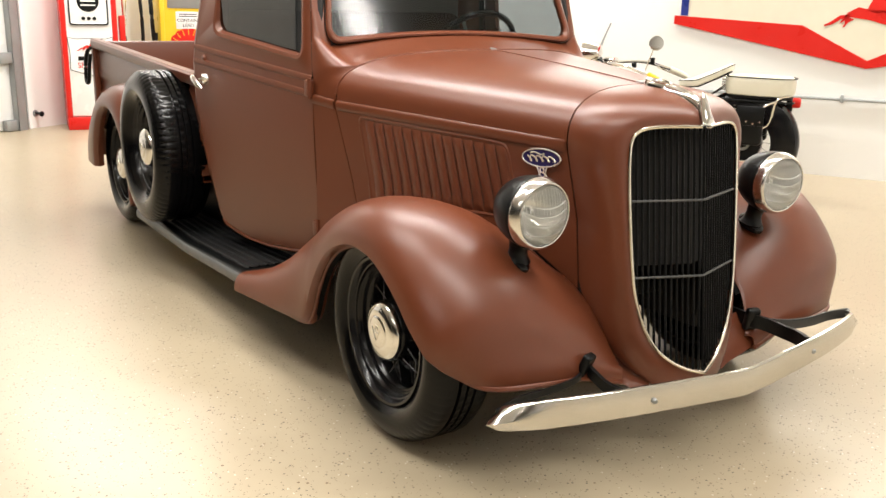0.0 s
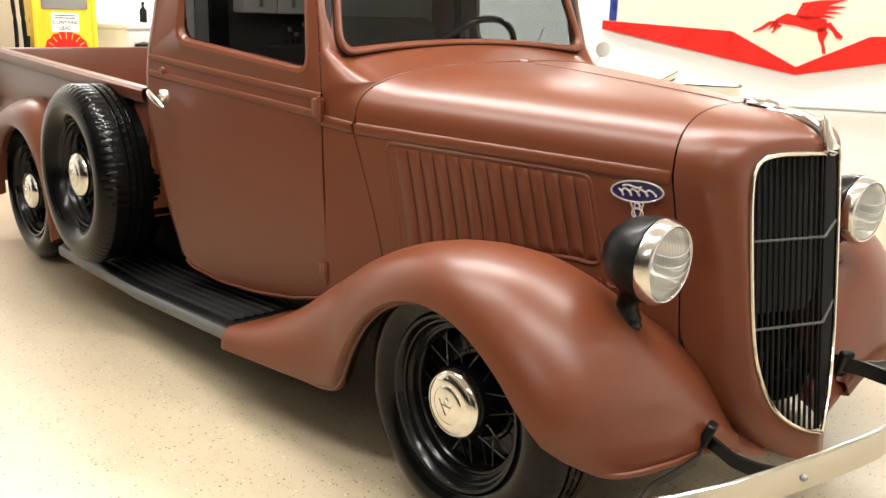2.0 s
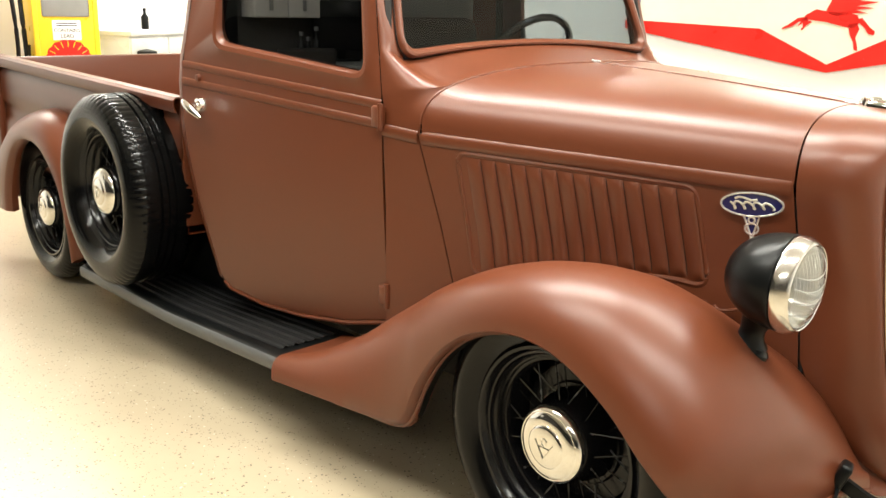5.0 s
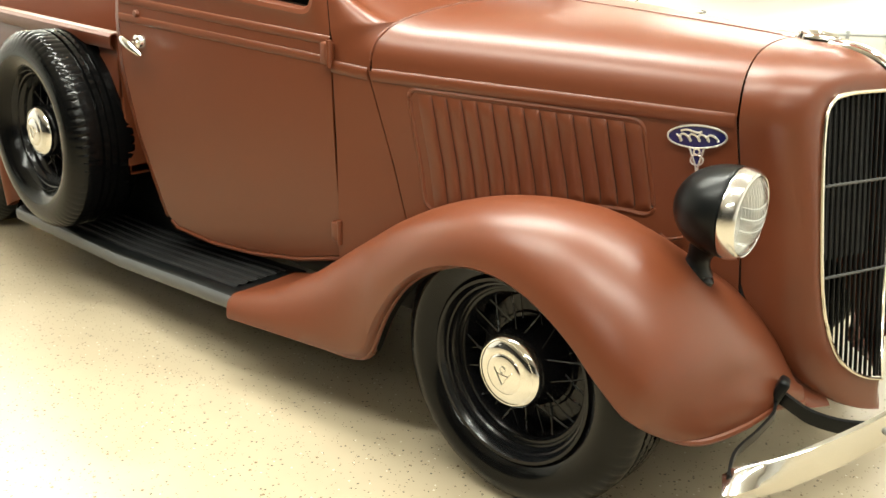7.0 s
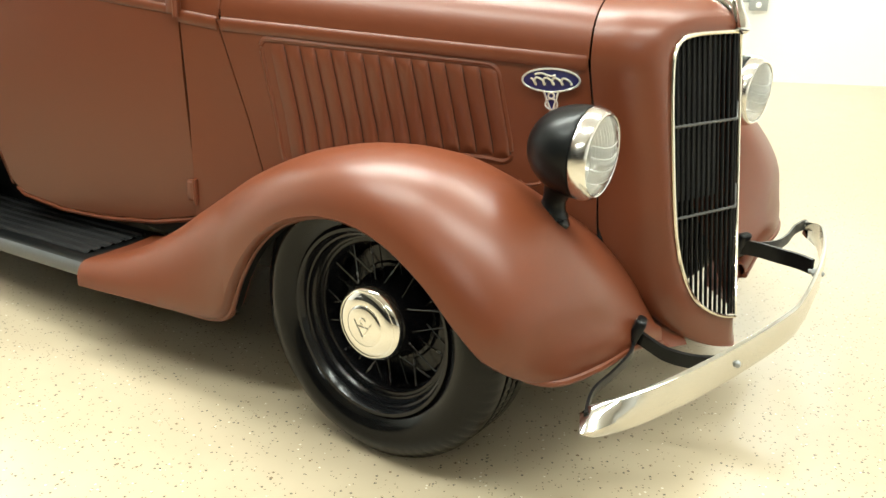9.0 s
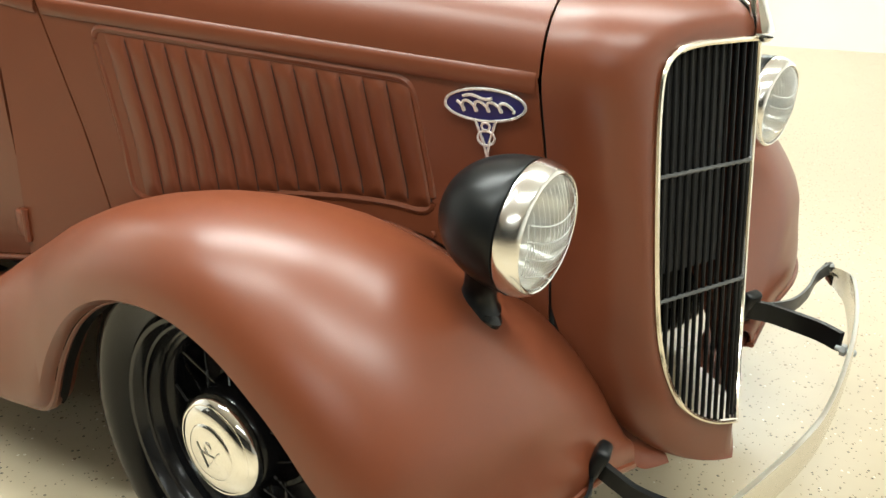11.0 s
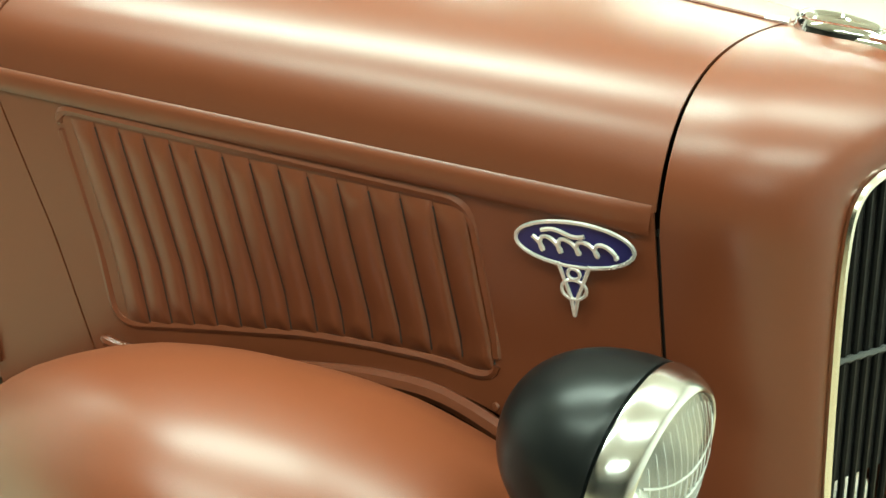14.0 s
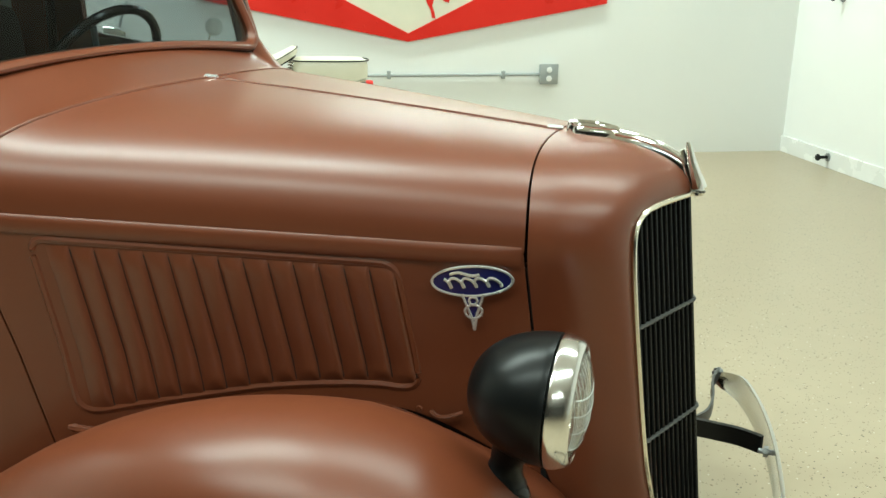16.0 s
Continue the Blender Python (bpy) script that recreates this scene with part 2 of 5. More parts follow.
def tube(points, r, seg=8, closed=False, flat=1.0, ref=None):
    """A round bar along points."""
    pts = [Vector(p) for p in points]
    n = len(pts)
    rows = []
    up = Vector(ref) if ref else Vector((0.013, 0.027, 1)).normalized()
    for i, p in enumerate(pts):
        a = pts[(i - 1) % n] if closed or i else p
        b = pts[(i + 1) % n] if closed or i < n - 1 else p
        d = (b - a).normalized()
        side = d.cross(up)
        side = side.normalized() if side.length > 0.05 else d.cross(Vector((0, 1, 0))).normalized()
        top = side.cross(d).normalized()
        rr = r[i] if isinstance(r, (list, tuple)) else r
        rows.append([p + side * rr * math.cos(2 * math.pi * k / seg) + top * rr * flat * math.sin(2 * math.pi * k / seg) for k in range(seg)])
    if closed:
        rows.append(rows[0])
    bm = sheet(rows, closed=True)
    if closed:
        bmesh.ops.remove_doubles(bm, verts=bm.verts[:], dist=1e-6)
    else:
        ends = [e for e in bm.edges if e.is_boundary]
        bmesh.ops.holes_fill(bm, edges=ends)
    bmesh.ops.recalc_face_normals(bm, faces=bm.faces[:])
    return bm


def interp(x, xs, ys):
    return float(np.interp(x, xs, ys))


def curve(points, n):
    """n points along a smooth curve through the given ones, evenly by control index."""
    p = [Vector(q) for q in points]
    out = []
    for k in range(n):
        t = k / (n - 1) * (len(p) - 1)
        i = min(int(t), len(p) - 2)
        f = t - i
        a, b, c, d = p[max(i - 1, 0)], p[i], p[i + 1], p[min(i + 2, len(p) - 1)]
        out.append(0.5 * (2 * b + (c - a) * f + (2 * a - 5 * b + 4 * c - d) * f * f + (3 * b - a - 3 * c + d) * f ** 3))
    return out


def prism(loop, d, z0=0.0):
    """A flat shape, given as (x, y) corners, raised by d."""
    bm = bmesh.new()
    low = [bm.verts.new((x, y, z0)) for x, y in loop]
    top = [bm.verts.new((x, y, z0 + d)) for x, y in loop]
    bm.faces.new(top)
    bm.faces.new(low[::-1])
    n = len(loop)
    for i in range(n):
        j = (i + 1) % n
        bm.faces.new((low[i], low[j], top[j], top[i]))
    bmesh.ops.recalc_face_normals(bm, faces=bm.faces[:])
    return bm


MIRROR = Matrix.Diagonal((1, -1, 1, 1))


def both(name, make, mat, parent, label="", smooth=True):
    """One part on the right of the truck and its twin on the left."""
    a = part(name, make(), mat, parent, label, smooth)
    b = part(name, moved(make(), MIRROR), mat, parent, label, smooth)
    return a, b


# ---- the room ----
def room_box(name, u0, u1, v0, v1, z0, z1, mat, kind="structure", label="", category="", bevel=0.0):
    ob = part(name, box(u0, u1, v0, v1, z0, z1, bevel), mat, m=ROOM, smooth=False)
    return tagged(ob, label, category, kind=kind)


T = 0.2
room_box("floor", U_WEST - T, U_EAST + T, V_SOUTH - T, V_FAR + T, -0.15, 0, EPOXY, label="glossy tan epoxy floor with dark and light flecks", category="floor")
room_box("wall_north", U_STEP, U_EAST, V_NORTH, V_NORTH + T, 0, CEIL, WALL, label="white painted wall behind the enamel sign", category="wall")
room_box("wall_step", U_STEP - T, U_STEP, V_NORTH, V_FAR, 0, CEIL, WALL, label="white painted return wall", category="wall")
room_box("wall_east", U_EAST, U_EAST + T, V_SOUTH - T, V_NORTH + T, 0, CEIL, WALL, label="white painted wall with a white skirting board", category="wall")
# Set far off and darkened, so little light returns to the truck's flank.
room_box("wall_south", U_WEST - T, U_EAST, V_SOUTH - T, V_SOUTH, 0, CEIL, DIM_WALL, label="unseen closing wall, darkened to keep light off the truck", category="wall")
room_box("wall_far", U_WEST - T, U_STEP, V_FAR, V_FAR + T, 0, CEIL, WALL, label="white painted wall", category="wall")
# the west wall has the opening of an overhead door
DOOR_V0, DOOR_V1, DOOR_H = -1.0, 3.0, 2.4
# The desk corner's dim light is put into this wall's colour.
room_box("wall_west", U_WEST - T, U_WEST, V_SOUTH, DOOR_V0, 0, CEIL, DIM_WALL, label="wall behind the desk, its dimness put into the colour", category="wall")
room_box("wall_west", U_WEST - T, U_WEST, DOOR_V1, V_FAR, 0, CEIL, WALL, label="white painted wall behind the fuel pumps", category="wall")
room_box("wall_west", U_WEST - T, U_WEST, DOOR_V0, DOOR_V1, DOOR_H, CEIL, WALL, label="white painted wall over the overhead door", category="wall")
room_box("ceiling", U_WEST - T, U_EAST + T, V_SOUTH - T, V_FAR + T, CEIL, CEIL + 0.15, WALL, label="white ceiling", category="ceiling")
room_box("baseboard", U_EAST - 0.016, U_EAST, V_SOUTH, V_NORTH, 0, 0.12, WHITE, label="white skirting board", category="baseboard", bevel=0.003)


# ---- the truck ----
truck = group_of("pickup_truck", pose(0, 0, 0), "vintage pickup truck in satin reddish-brown paint with black wheels", "truck")


def half_width(x):
    return 0.287 + 0.297 * (0.27 - x)


def side_y(x, z):
    """The right flank of hood and cowl."""
    return -(half_width(x) - interp(x, (-0.75, 0.3), (0.04, 0.16)) * (0.925 - max(z, 0.72)))


def seam_rear(z):
    return -0.588 + (0.923 - z) * 0.256


def seam_front(z):
    return 0.270 + (0.923 - z) * 0.09


def bead_z(x):
    return interp(x, (-0.7, -0.59, 0.27), (0.962, 0.950, 0.926))


def crown_z(x):
    return 1.118 - 0.048 * ((x + 0.488) / 0.735) ** 1.25 if x > -0.488 else 1.118 + (-0.488 - x) * 0.12


def hood_point(x_c, s, n):
    """On the hood's top: s from -1 (right) over 0 (middle) to 1."""
    a = abs(s) * math.pi / 2
    q = math.sin(a) ** (2 / n)
    x = x_c
    w, zb, zc = half_width(x), bead_z(x), crown_z(x)
    return (x, math.copysign(w * q, s), zb + (zc - zb) * max(math.cos(a), 0) ** (2 / n))


def hood_top():
    rows = []
    for i in range(25):
        t = i / 24
        row = []
        for k in range(49):
            s = -1 + 2 * k / 48
            q = math.sin(abs(s) * math.pi / 2)
            x0, x1 = -0.488 - 0.097 * q ** 2.2, 0.243 + 0.027 * q ** 2
            x = x0 + (x1 - x0) * t
            row.append(hood_point(x, s, 3.0 - 0.45 * t))
        rows.append(row)
    return thick(sheet(rows, flip=True), 0.004)


hood = part("hood", hood_top(), PAINT, truck, "long satin brown hood with a centre ridge")
part("centre_hinge", tube([(x, 0, crown_z(x) + 0.001) for x in np.linspace(-0.482, 0.236, 24)], 0.0036, flat=0.7), PAINT, hood)
for x in (-0.482, 0.236):
    part("hinge_tip", tube([(x - 0.014, 0, crown_z(x) + 0.003), (x + 0.014, 0, crown_z(x + 0.01) + 0.003)], 0.0045), SILVER, hood, "bright hinge tip")


def rear_bead():
    """The rolled edge where the hood meets the cowl."""
    pts = []
    for s in np.linspace(-0.99, 0.99, 67):
        q = math.sin(abs(s) * math.pi / 2)
        p = Vector(hood_point(-0.4915 - 0.097 * q ** 2.2, s, 3.0))
        pts.append(p)
    return tube(pts, 0.0034, 8)


part("rear_bead", rear_bead(), PAINT, hood)

LOW_EDGE = curve([(-0.55, 0, 0.46), (-0.44, 0, 0.54), (-0.23, 0, 0.600), (-0.025, 0, 0.641), (0.1, 0, 0.622), (0.3, 0, 0.508)], 60)


def hood_bottom(x):
    return interp(x, [p.x for p in LOW_EDGE], [p.z for p in LOW_EDGE])


def hood_side():
    rows = []
    for i in range(17):
        t = i / 16
        row = []
        for k in range(41):
            f = k / 40
            x = -0.585 + f * 0.86
            z = bead_z(x) * (1 - t) + hood_bottom(x) * t
            x = seam_rear(z) + f * (seam_front(z) - seam_rear(z)) + (0.001 if f == 0 else 0) - (0.0015 if f == 1 else 0)
            row.append((x, side_y(x, z), z))
        rows.append(row)
    return thick(sheet(rows, flip=True), 0.004)


flank_r, flank_l = both("hood_side", hood_side, PAINT, truck)


def on_side(x, z, out=0.0):
    return Vector((x, side_y(x, z) - out, z))


def hood_bead():
    rows = []
    for x in np.linspace(-0.582, 0.266, 40):
        zb = bead_z(x)
        end = min(1.0, (0.268 - x) / 0.03 + 0.05)
        row = []
        for a in np.linspace(-0.2, 1.15, 8):
            b = a * math.pi
            row.append((x, side_y(x, zb) - 0.0048 * max(math.sin(b), -0.3) * end, zb - 0.009 + 0.016 * math.cos(b)))
        rows.append(row)
    return sheet(rows, flip=True)


both("hood_moulding", hood_bead, PAINT, truck)


def panel_top(x):
    return interp(x, (-0.49, 0.08), (0.915, 0.898))


def panel_bottom(x):
    return interp(x, (-0.44, -0.33, -0.227, -0.14, -0.058, 0.03, 0.104), (0.602, 0.628, 0.650, 0.668, 0.677, 0.682, 0.674))


def slant(x_top, t, z0, z1):
    z = z0 + (z1 - z0) * t
    return x_top + (z0 - z) * 0.14, z


LOUVRES = 14


def louvre(x_top):
    def build():
        z0 = panel_top(x_top) - 0.010
        z1 = panel_bottom(x_top + 0.035) + 0.008
        rows = []
        for i in range(19):
            t = i / 18
            rise = min(1.0, math.sin(math.pi * t) * 4.0) ** 0.6 if 0 < i < 18 else 0.0
            row = []
            for f, h in ((0, 0), (0.15, 0.34), (0.35, 0.66), (0.58, 0.90), (0.78, 1.0), (0.90, 0.92), (0.965, 0.60), (1.0, 0.0)):
                x, z = slant(x_top, t, z0, z1)
                row.append(on_side(x + f * 0.0378, z, 0.0005 + 0.0085 * h * rise))
            rows.append(row)
        return sheet(rows, flip=True)
    return build


def shadow_line(x_top):
    """A near-black line that draws the shadow under a louvre's edge."""
    z0, z1 = panel_top(x_top) - 0.016, panel_bottom(x_top + 0.035) + 0.014
    pts = [slant(x_top, t, z0, z1) for t in np.linspace(0, 1, 10)]
    return tube([on_side(x + 0.0386, z, 0.0003) for x, z in pts], 0.0013, 5)


for k in range(LOUVRES):
    xt = -0.462 + k * 0.0385
    part("louvre", louvre(xt)(), PAINT, flank_r)
    part("louvre", moved(louvre(xt)(), MIRROR), PAINT, flank_l)
    part("louvre_shadow", shadow_line(xt), DARK, flank_r)
    part("louvre_shadow", moved(shadow_line(xt), MIRROR), DARK, flank_l)


def panel_border():
    top = [(x, panel_top(x)) for x in np.linspace(-0.462, 0.050, 16)]
    front = [(0.077 + 0.14 * (0.895 - z), z) for z in np.linspace(0.870, 0.705, 8)]
    low = [(x, panel_bottom(x)) for x in np.linspace(0.078, -0.405, 16)]
    back = [(-0.488 + 0.14 * (0.912 - z), z) for z in np.linspace(0.640, 0.885, 8)]

    def bend(a, corner, c):
        return [((1 - t) ** 2 * a[0] + 2 * t * (1 - t) * corner[0] + t * t * c[0], (1 - t) ** 2 * a[1] + 2 * t * (1 - t) * corner[1] + t * t * c[1]) for t in (0.2, 0.4, 0.6, 0.8)]
    loop = top + bend(top[-1], (0.076, panel_top(0.076)), front[0]) + front + bend(front[-1], (0.107, 0.676), low[0]) + low + bend(low[-1], (-0.446, 0.602), back[0]) + back + bend(back[-1], (-0.488, 0.915), top[0])
    return tube([on_side(x, z, -0.0045) for x, z in loop], 0.008, 8, closed=True)


part("panel_border", panel_border(), PAINT, flank_r)
part("panel_border", moved(panel_border(), MIRROR), PAINT, flank_l)


# cowl: from the hood's rear edge to the windscreen, and the pillars down to the doors
CORNER = 0.62


def screen_x(z):
    """The windscreen's plane, leaning back."""
    return -0.700 - (z - 1.15) * 0.36



def seam_point(s):
    q = math.sin(abs(s) * math.pi / 2)
    return Vector(hood_point(-0.492 - 0.097 * q ** 2.2, s, 3.0))


def cowl_point(s, t):
    a, w = seam_point(s), abs(s) / CORNER
    b = Vector((-0.704, math.copysign(0.503 * w, s), 1.157 - 0.034 * w * w))
    p = a.lerp(b, t)
    p.z = a.z + (b.z - a.z) * t ** (1.3 + 0.5 * w)
    return p


def door_edge(z):
    x = -0.699 - max(0.0, z - 1.016) * 0.2135
    return Vector((x, -(0.571 + 0.157 * (-0.7 - x)) + 0.12 * max(0.0, z - 1.04), z))


def pillar_rows():
    """From the moulding up between door and hood, then between door and windscreen."""
    edge = [(seam_point(-1 + (1 - CORNER) * k / 14), 0.957 + 0.098 * k / 14) for k in range(15)]
    edge += [(cowl_point(-CORNER, k / 12), 1.055 + 0.105 * k / 12) for k in range(1, 13)]
    for k in range(1, 13):
        z = 1.123 + 0.352 * k / 12
        edge.append((Vector((screen_x(z) - 0.010, -0.503 + 0.19 * (z - 1.146), z)), 1.16 + 0.315 * k / 12))
    rows = []
    for i, (f, z) in enumerate(edge):
        d = door_edge(z)
        e = min(1.0, i / 26)
        e = e * e * (3 - 2 * e)
        row = []
        for k in range(11):
            w = k / 10
            h = w * math.pi / 2
            along, inward = (1 - e) * w + e * math.sin(h), (1 - e) * w ** 1.3 + e * (1 - math.cos(h))
            row.append(Vector((d.x + (f.x - d.x) * along, d.y + (f.y - d.y) * inward, d.z + (f.z - d.z) * ((1 - e) * w + e * inward))))
        rows.append(row)
    return rows


def cowl():
    top = sheet([[cowl_point(-CORNER + 2 * CORNER * k / 32, i / 12) for k in range(33)] for i in range(13)])
    side = pillar_rows()
    bm = join(top, sheet(side), moved(sheet(side), MIRROR))
    bmesh.ops.remove_doubles(bm, verts=bm.verts[:], dist=0.0004)
    bmesh.ops.recalc_face_normals(bm, faces=bm.faces[:])
    return bm


body = part("cowl", cowl(), PAINT, truck)


def cowl_bead():
    rows = []
    for x in np.linspace(-0.697, -0.594, 8):
        zb = bead_z(x)
        rows.append([(x, side_y(x, zb) - 0.0048 * max(math.sin(a), -0.3), zb - 0.009 + 0.016 * math.cos(a)) for a in np.linspace(-0.6, 3.6, 8)])
    return sheet(rows, flip=True)


both("cowl_moulding", cowl_bead, PAINT, truck)


def cowl_side():
    rows = []
    for i in range(13):
        t = i / 12
        row = []
        for k in range(7):
            f = k / 6
            z0 = 0.955
            z = z0 + (0.425 - z0) * t
            xa, xb = -0.6955, seam_rear(z) - 0.0025
            x = xa + (xb - xa) * f
            row.append((x, side_y(x, z), z))
        rows.append(row)
    return thick(sheet(rows, flip=True), 0.004)


both("cowl_side", cowl_side, PAINT, truck)


# grille shell
def lean(z):
    return 0.118 * (0.986 - z)


def grille_x(y, z):
    return 0.482 + lean(z) - 0.36 * abs(y)


OPENING = [(0.0, 0.981), (0.07, 0.982), (0.13, 0.981), (0.172, 0.972), (0.194, 0.948), (0.201, 0.90), (0.202, 0.82), (0.199, 0.70), (0.194, 0.60),
           (0.186, 0.53), (0.168, 0.463), (0.138, 0.402), (0.098, 0.362), (0.05, 0.335), (0.0, 0.321)]


def opening(n):
    return [(p.x, p.y) for p in curve([(y, z, 0) for y, z in OPENING], n)]


def shell():
    n = 57
    inner = opening(n)
    rows = []
    for j in range(12):
        t = j / 11
        row = []
        for k, (y, z) in enumerate(inner):
            g = k / (n - 1)
            p = Vector((grille_x(y, z), -y, z))
            # matching point on the seam to the hood
            if g < 0.34:
                s = g / 0.34
                q = math.sin(s * math.pi / 2)
                o = Vector(hood_point(0.246 + 0.0285 * q * q, -s, 2.55))
            else:
                zz = bead_z(0.27) + (0.30 - bead_z(0.27)) * ((g - 0.34) / 0.66) ** 0.9
                xx = seam_front(zz) + 0.003
                o = Vector((xx, side_y(xx, zz), zz))
                low = max(0.0, (g - 0.72) / 0.28)
                o = o.lerp(Vector((0.50 + 0.072 * low, -0.262 * (1 - low), 0.310 - 0.066 * low ** 0.8)), 1 - (1 - low) ** 1.8)
            # quarter-round from the seam forward and in to the opening
            a = t * math.pi / 2
            d = p - o
            q = Vector((o.x + d.x * math.sin(a) ** 0.9, o.y + d.y * (1 - math.cos(a)) ** 1.05, o.z + d.z * (1 - math.cos(a)) ** 1.05))
            row.append(q)
        rows.append(row)
    half = sheet(rows, flip=False)
    other = moved(sheet(rows, flip=False), MIRROR)
    bm = join(half, other)
    bmesh.ops.remove_doubles(bm, verts=bm.verts[:], dist=0.0006)
    bmesh.ops.recalc_face_normals(bm, faces=bm.faces[:])
    return bm


front = part("grille_shell", shell(), PAINT, truck)
# Dark tube behind the seam, for the shade in the gap.
both("seam_backing", lambda: tube([(seam_front(z), side_y(seam_front(z), z) + 0.016, z) for z in np.linspace(0.40, 0.90, 16)], 0.012, 6), DARK, truck)


def trim_loop():
    right = [Vector((grille_x(y, z) + 0.004, -y, z)) for y, z in opening(60)]
    left = [Vector((p.x, -p.y, p.z)) for p in right[-2:0:-1]]
    return right + left


part("grille_trim", tube(trim_loop(), 0.0049, 8, closed=True, ref=(1, 0, 0)), BRIGHT, truck, "polished trim round the grille")
grille = group_of("grille", pose(0, 0, 0), "", "")
grille.parent = truck


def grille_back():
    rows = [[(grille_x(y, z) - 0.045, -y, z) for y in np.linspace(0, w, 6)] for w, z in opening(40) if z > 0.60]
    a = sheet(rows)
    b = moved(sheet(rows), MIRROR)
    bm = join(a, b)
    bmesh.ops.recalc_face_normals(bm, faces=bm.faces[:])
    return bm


# Added dark sheet that stands for the shade behind the bars.
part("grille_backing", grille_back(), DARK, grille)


BAR_BLACK = mottled(material("grille_black", (0.006, 0.006, 0.006), 0.4, 0.0, Specular_IOR_Level=0.12), (0.003, 0.003, 0.003), (0.008, 0.008, 0.008), 20, rough=(0.32, 0.45))
BAR_GREY = mottled(material("dull_bar_grey", (0.14, 0.14, 0.14), 0.45, 0.4), (0.06, 0.06, 0.06), (0.10, 0.10, 0.097), 40, rough=(0.35, 0.55))


def bar(y):
    ws = opening(80)
    top = interp(abs(y), [w for w, z in ws[:22]], [z for w, z in ws[:22]]) if abs(y) < 0.19 else 0.95
    low = ws[-1][1]
    for w, z in ws[30:]:
        if w >= abs(y):
            low = z
    pts = [(grille_x(y, z) - 0.006, y, z) for z in np.linspace(top, low, 8)]
    return tube(pts, 0.0037, 8, flat=1.0)


BARS = 13
for k in range(BARS):
    for sgn in (-1, 1):
        part("grille_bar", bar(sgn * (0.0078 + k * 0.0154)), BAR_BLACK, grille)
for z in (0.790, 0.588):
    w = max(a for a, b in opening(80) if abs(b - z) < 0.02)
    ys = np.linspace(-w * 0.97, w * 0.97, 53)
    part("cross_bar", tube([(grille_x(y, z) - 0.002, y, z) for y in ys], [0.0042 if k % 2 else 0.0027 for k in range(53)], 6), BAR_GREY, grille, "grey notched cross bar")


# fenders
def fender_rows(lips, crowns, inners, bulge, n=81, under=0.028, slope=0.0, wide=0.0):
    L, C, I = curve(lips, n), curve(crowns, n), curve(inners, n)
    rows = []
    for l, c, i in zip(L, C, I):
        b = l + 0.10 * (c - l)
        fore = interp(l.x, (0.33, 0.45), (0.0, 1.0))
        b.y = l.y + (b.y - l.y) * fore - bulge * (1 + wide * interp(l.x, (-0.3, 0.15), (0.0, 1.0))) * (1 - fore)
        b.x += 0.004 * fore
        row = []
        w = interp(l.x, (0.2, 0.42), (0.0, 1.0))
        row.append(Vector((l.x - under * w, l.y + under * (1 - w), l.z + 0.006)))
        row.append(Vector((l.x - 0.006 * w, l.y + 0.006 * (1 - w), l.z - 0.002)))
        for f in (0.0, 0.35, 0.7):
            p = l.lerp(b, f)
            p.y = l.y + (b.y - l.y) * math.sin(f * math.pi / 2)
            row.append(p)
        for j in range(10):
            a = (1 - j / 10) * math.pi / 2
            out, down = math.sin(a) ** 0.92, 1 - math.cos(a) ** 0.92
            ahead = down + (out - down) * interp(l.x, (0.36, 0.45), (0.0, 1.0))
            row.append(Vector((c.x + (b.x - c.x) * ahead, c.y + (b.y - c.y) * out, c.z + (b.z - c.z) * down)))
        for j in range(11):
            a = j / 10 * math.pi / 2
            f = math.sin(a)
            w = max(0.1, interp(c.x, (0.08, 0.40), (0.0, 1.0))) * slope
            drop = (1 - 0.9 * w) * (1 - math.cos(a)) + 0.9 * w * f ** 1.3
            row.append(Vector((c.x + (i.x - c.x) * drop, c.y + (i.y - c.y) * f, c.z + (i.z - c.z) * drop)))
        rows.append(row)
    return rows


F_LIP = [(-0.915, -0.757, 0.247), (-0.75, -0.742, 0.253), (-0.56, -0.726, 0.258), (-0.455, -0.716, 0.264), (-0.40, -0.714, 0.295), (-0.35, -0.714, 0.40),
         (-0.285, -0.716, 0.495), (-0.20, -0.718, 0.565), (-0.10, -0.72, 0.605), (0.005, -0.72, 0.615), (0.105, -0.72, 0.592), (0.20, -0.72, 0.537),
         (0.275, -0.715, 0.465), (0.340, -0.695, 0.400), (0.385, -0.655, 0.360), (0.428, -0.60, 0.346), (0.456, -0.48, 0.343), (0.459, -0.34, 0.333), (0.468, -0.215, 0.300)]
F_CROWN = [(-0.93, -0.742, 0.309), (-0.80, -0.69, 0.350), (-0.66, -0.65, 0.427), (-0.54, -0.635, 0.512), (-0.45, -0.63, 0.573), (-0.37, -0.63, 0.625),
           (-0.26, -0.628, 0.682), (-0.16, -0.625, 0.721), (-0.05, -0.62, 0.748), (0.06, -0.605, 0.754), (0.17, -0.575, 0.733), (0.275, -0.535, 0.678),
           (0.347, -0.514, 0.612), (0.394, -0.496, 0.550), (0.424, -0.478, 0.494), (0.438, -0.432, 0.446), (0.448, -0.370, 0.404), (0.455, -0.285, 0.366), (0.460, -0.205, 0.336)]
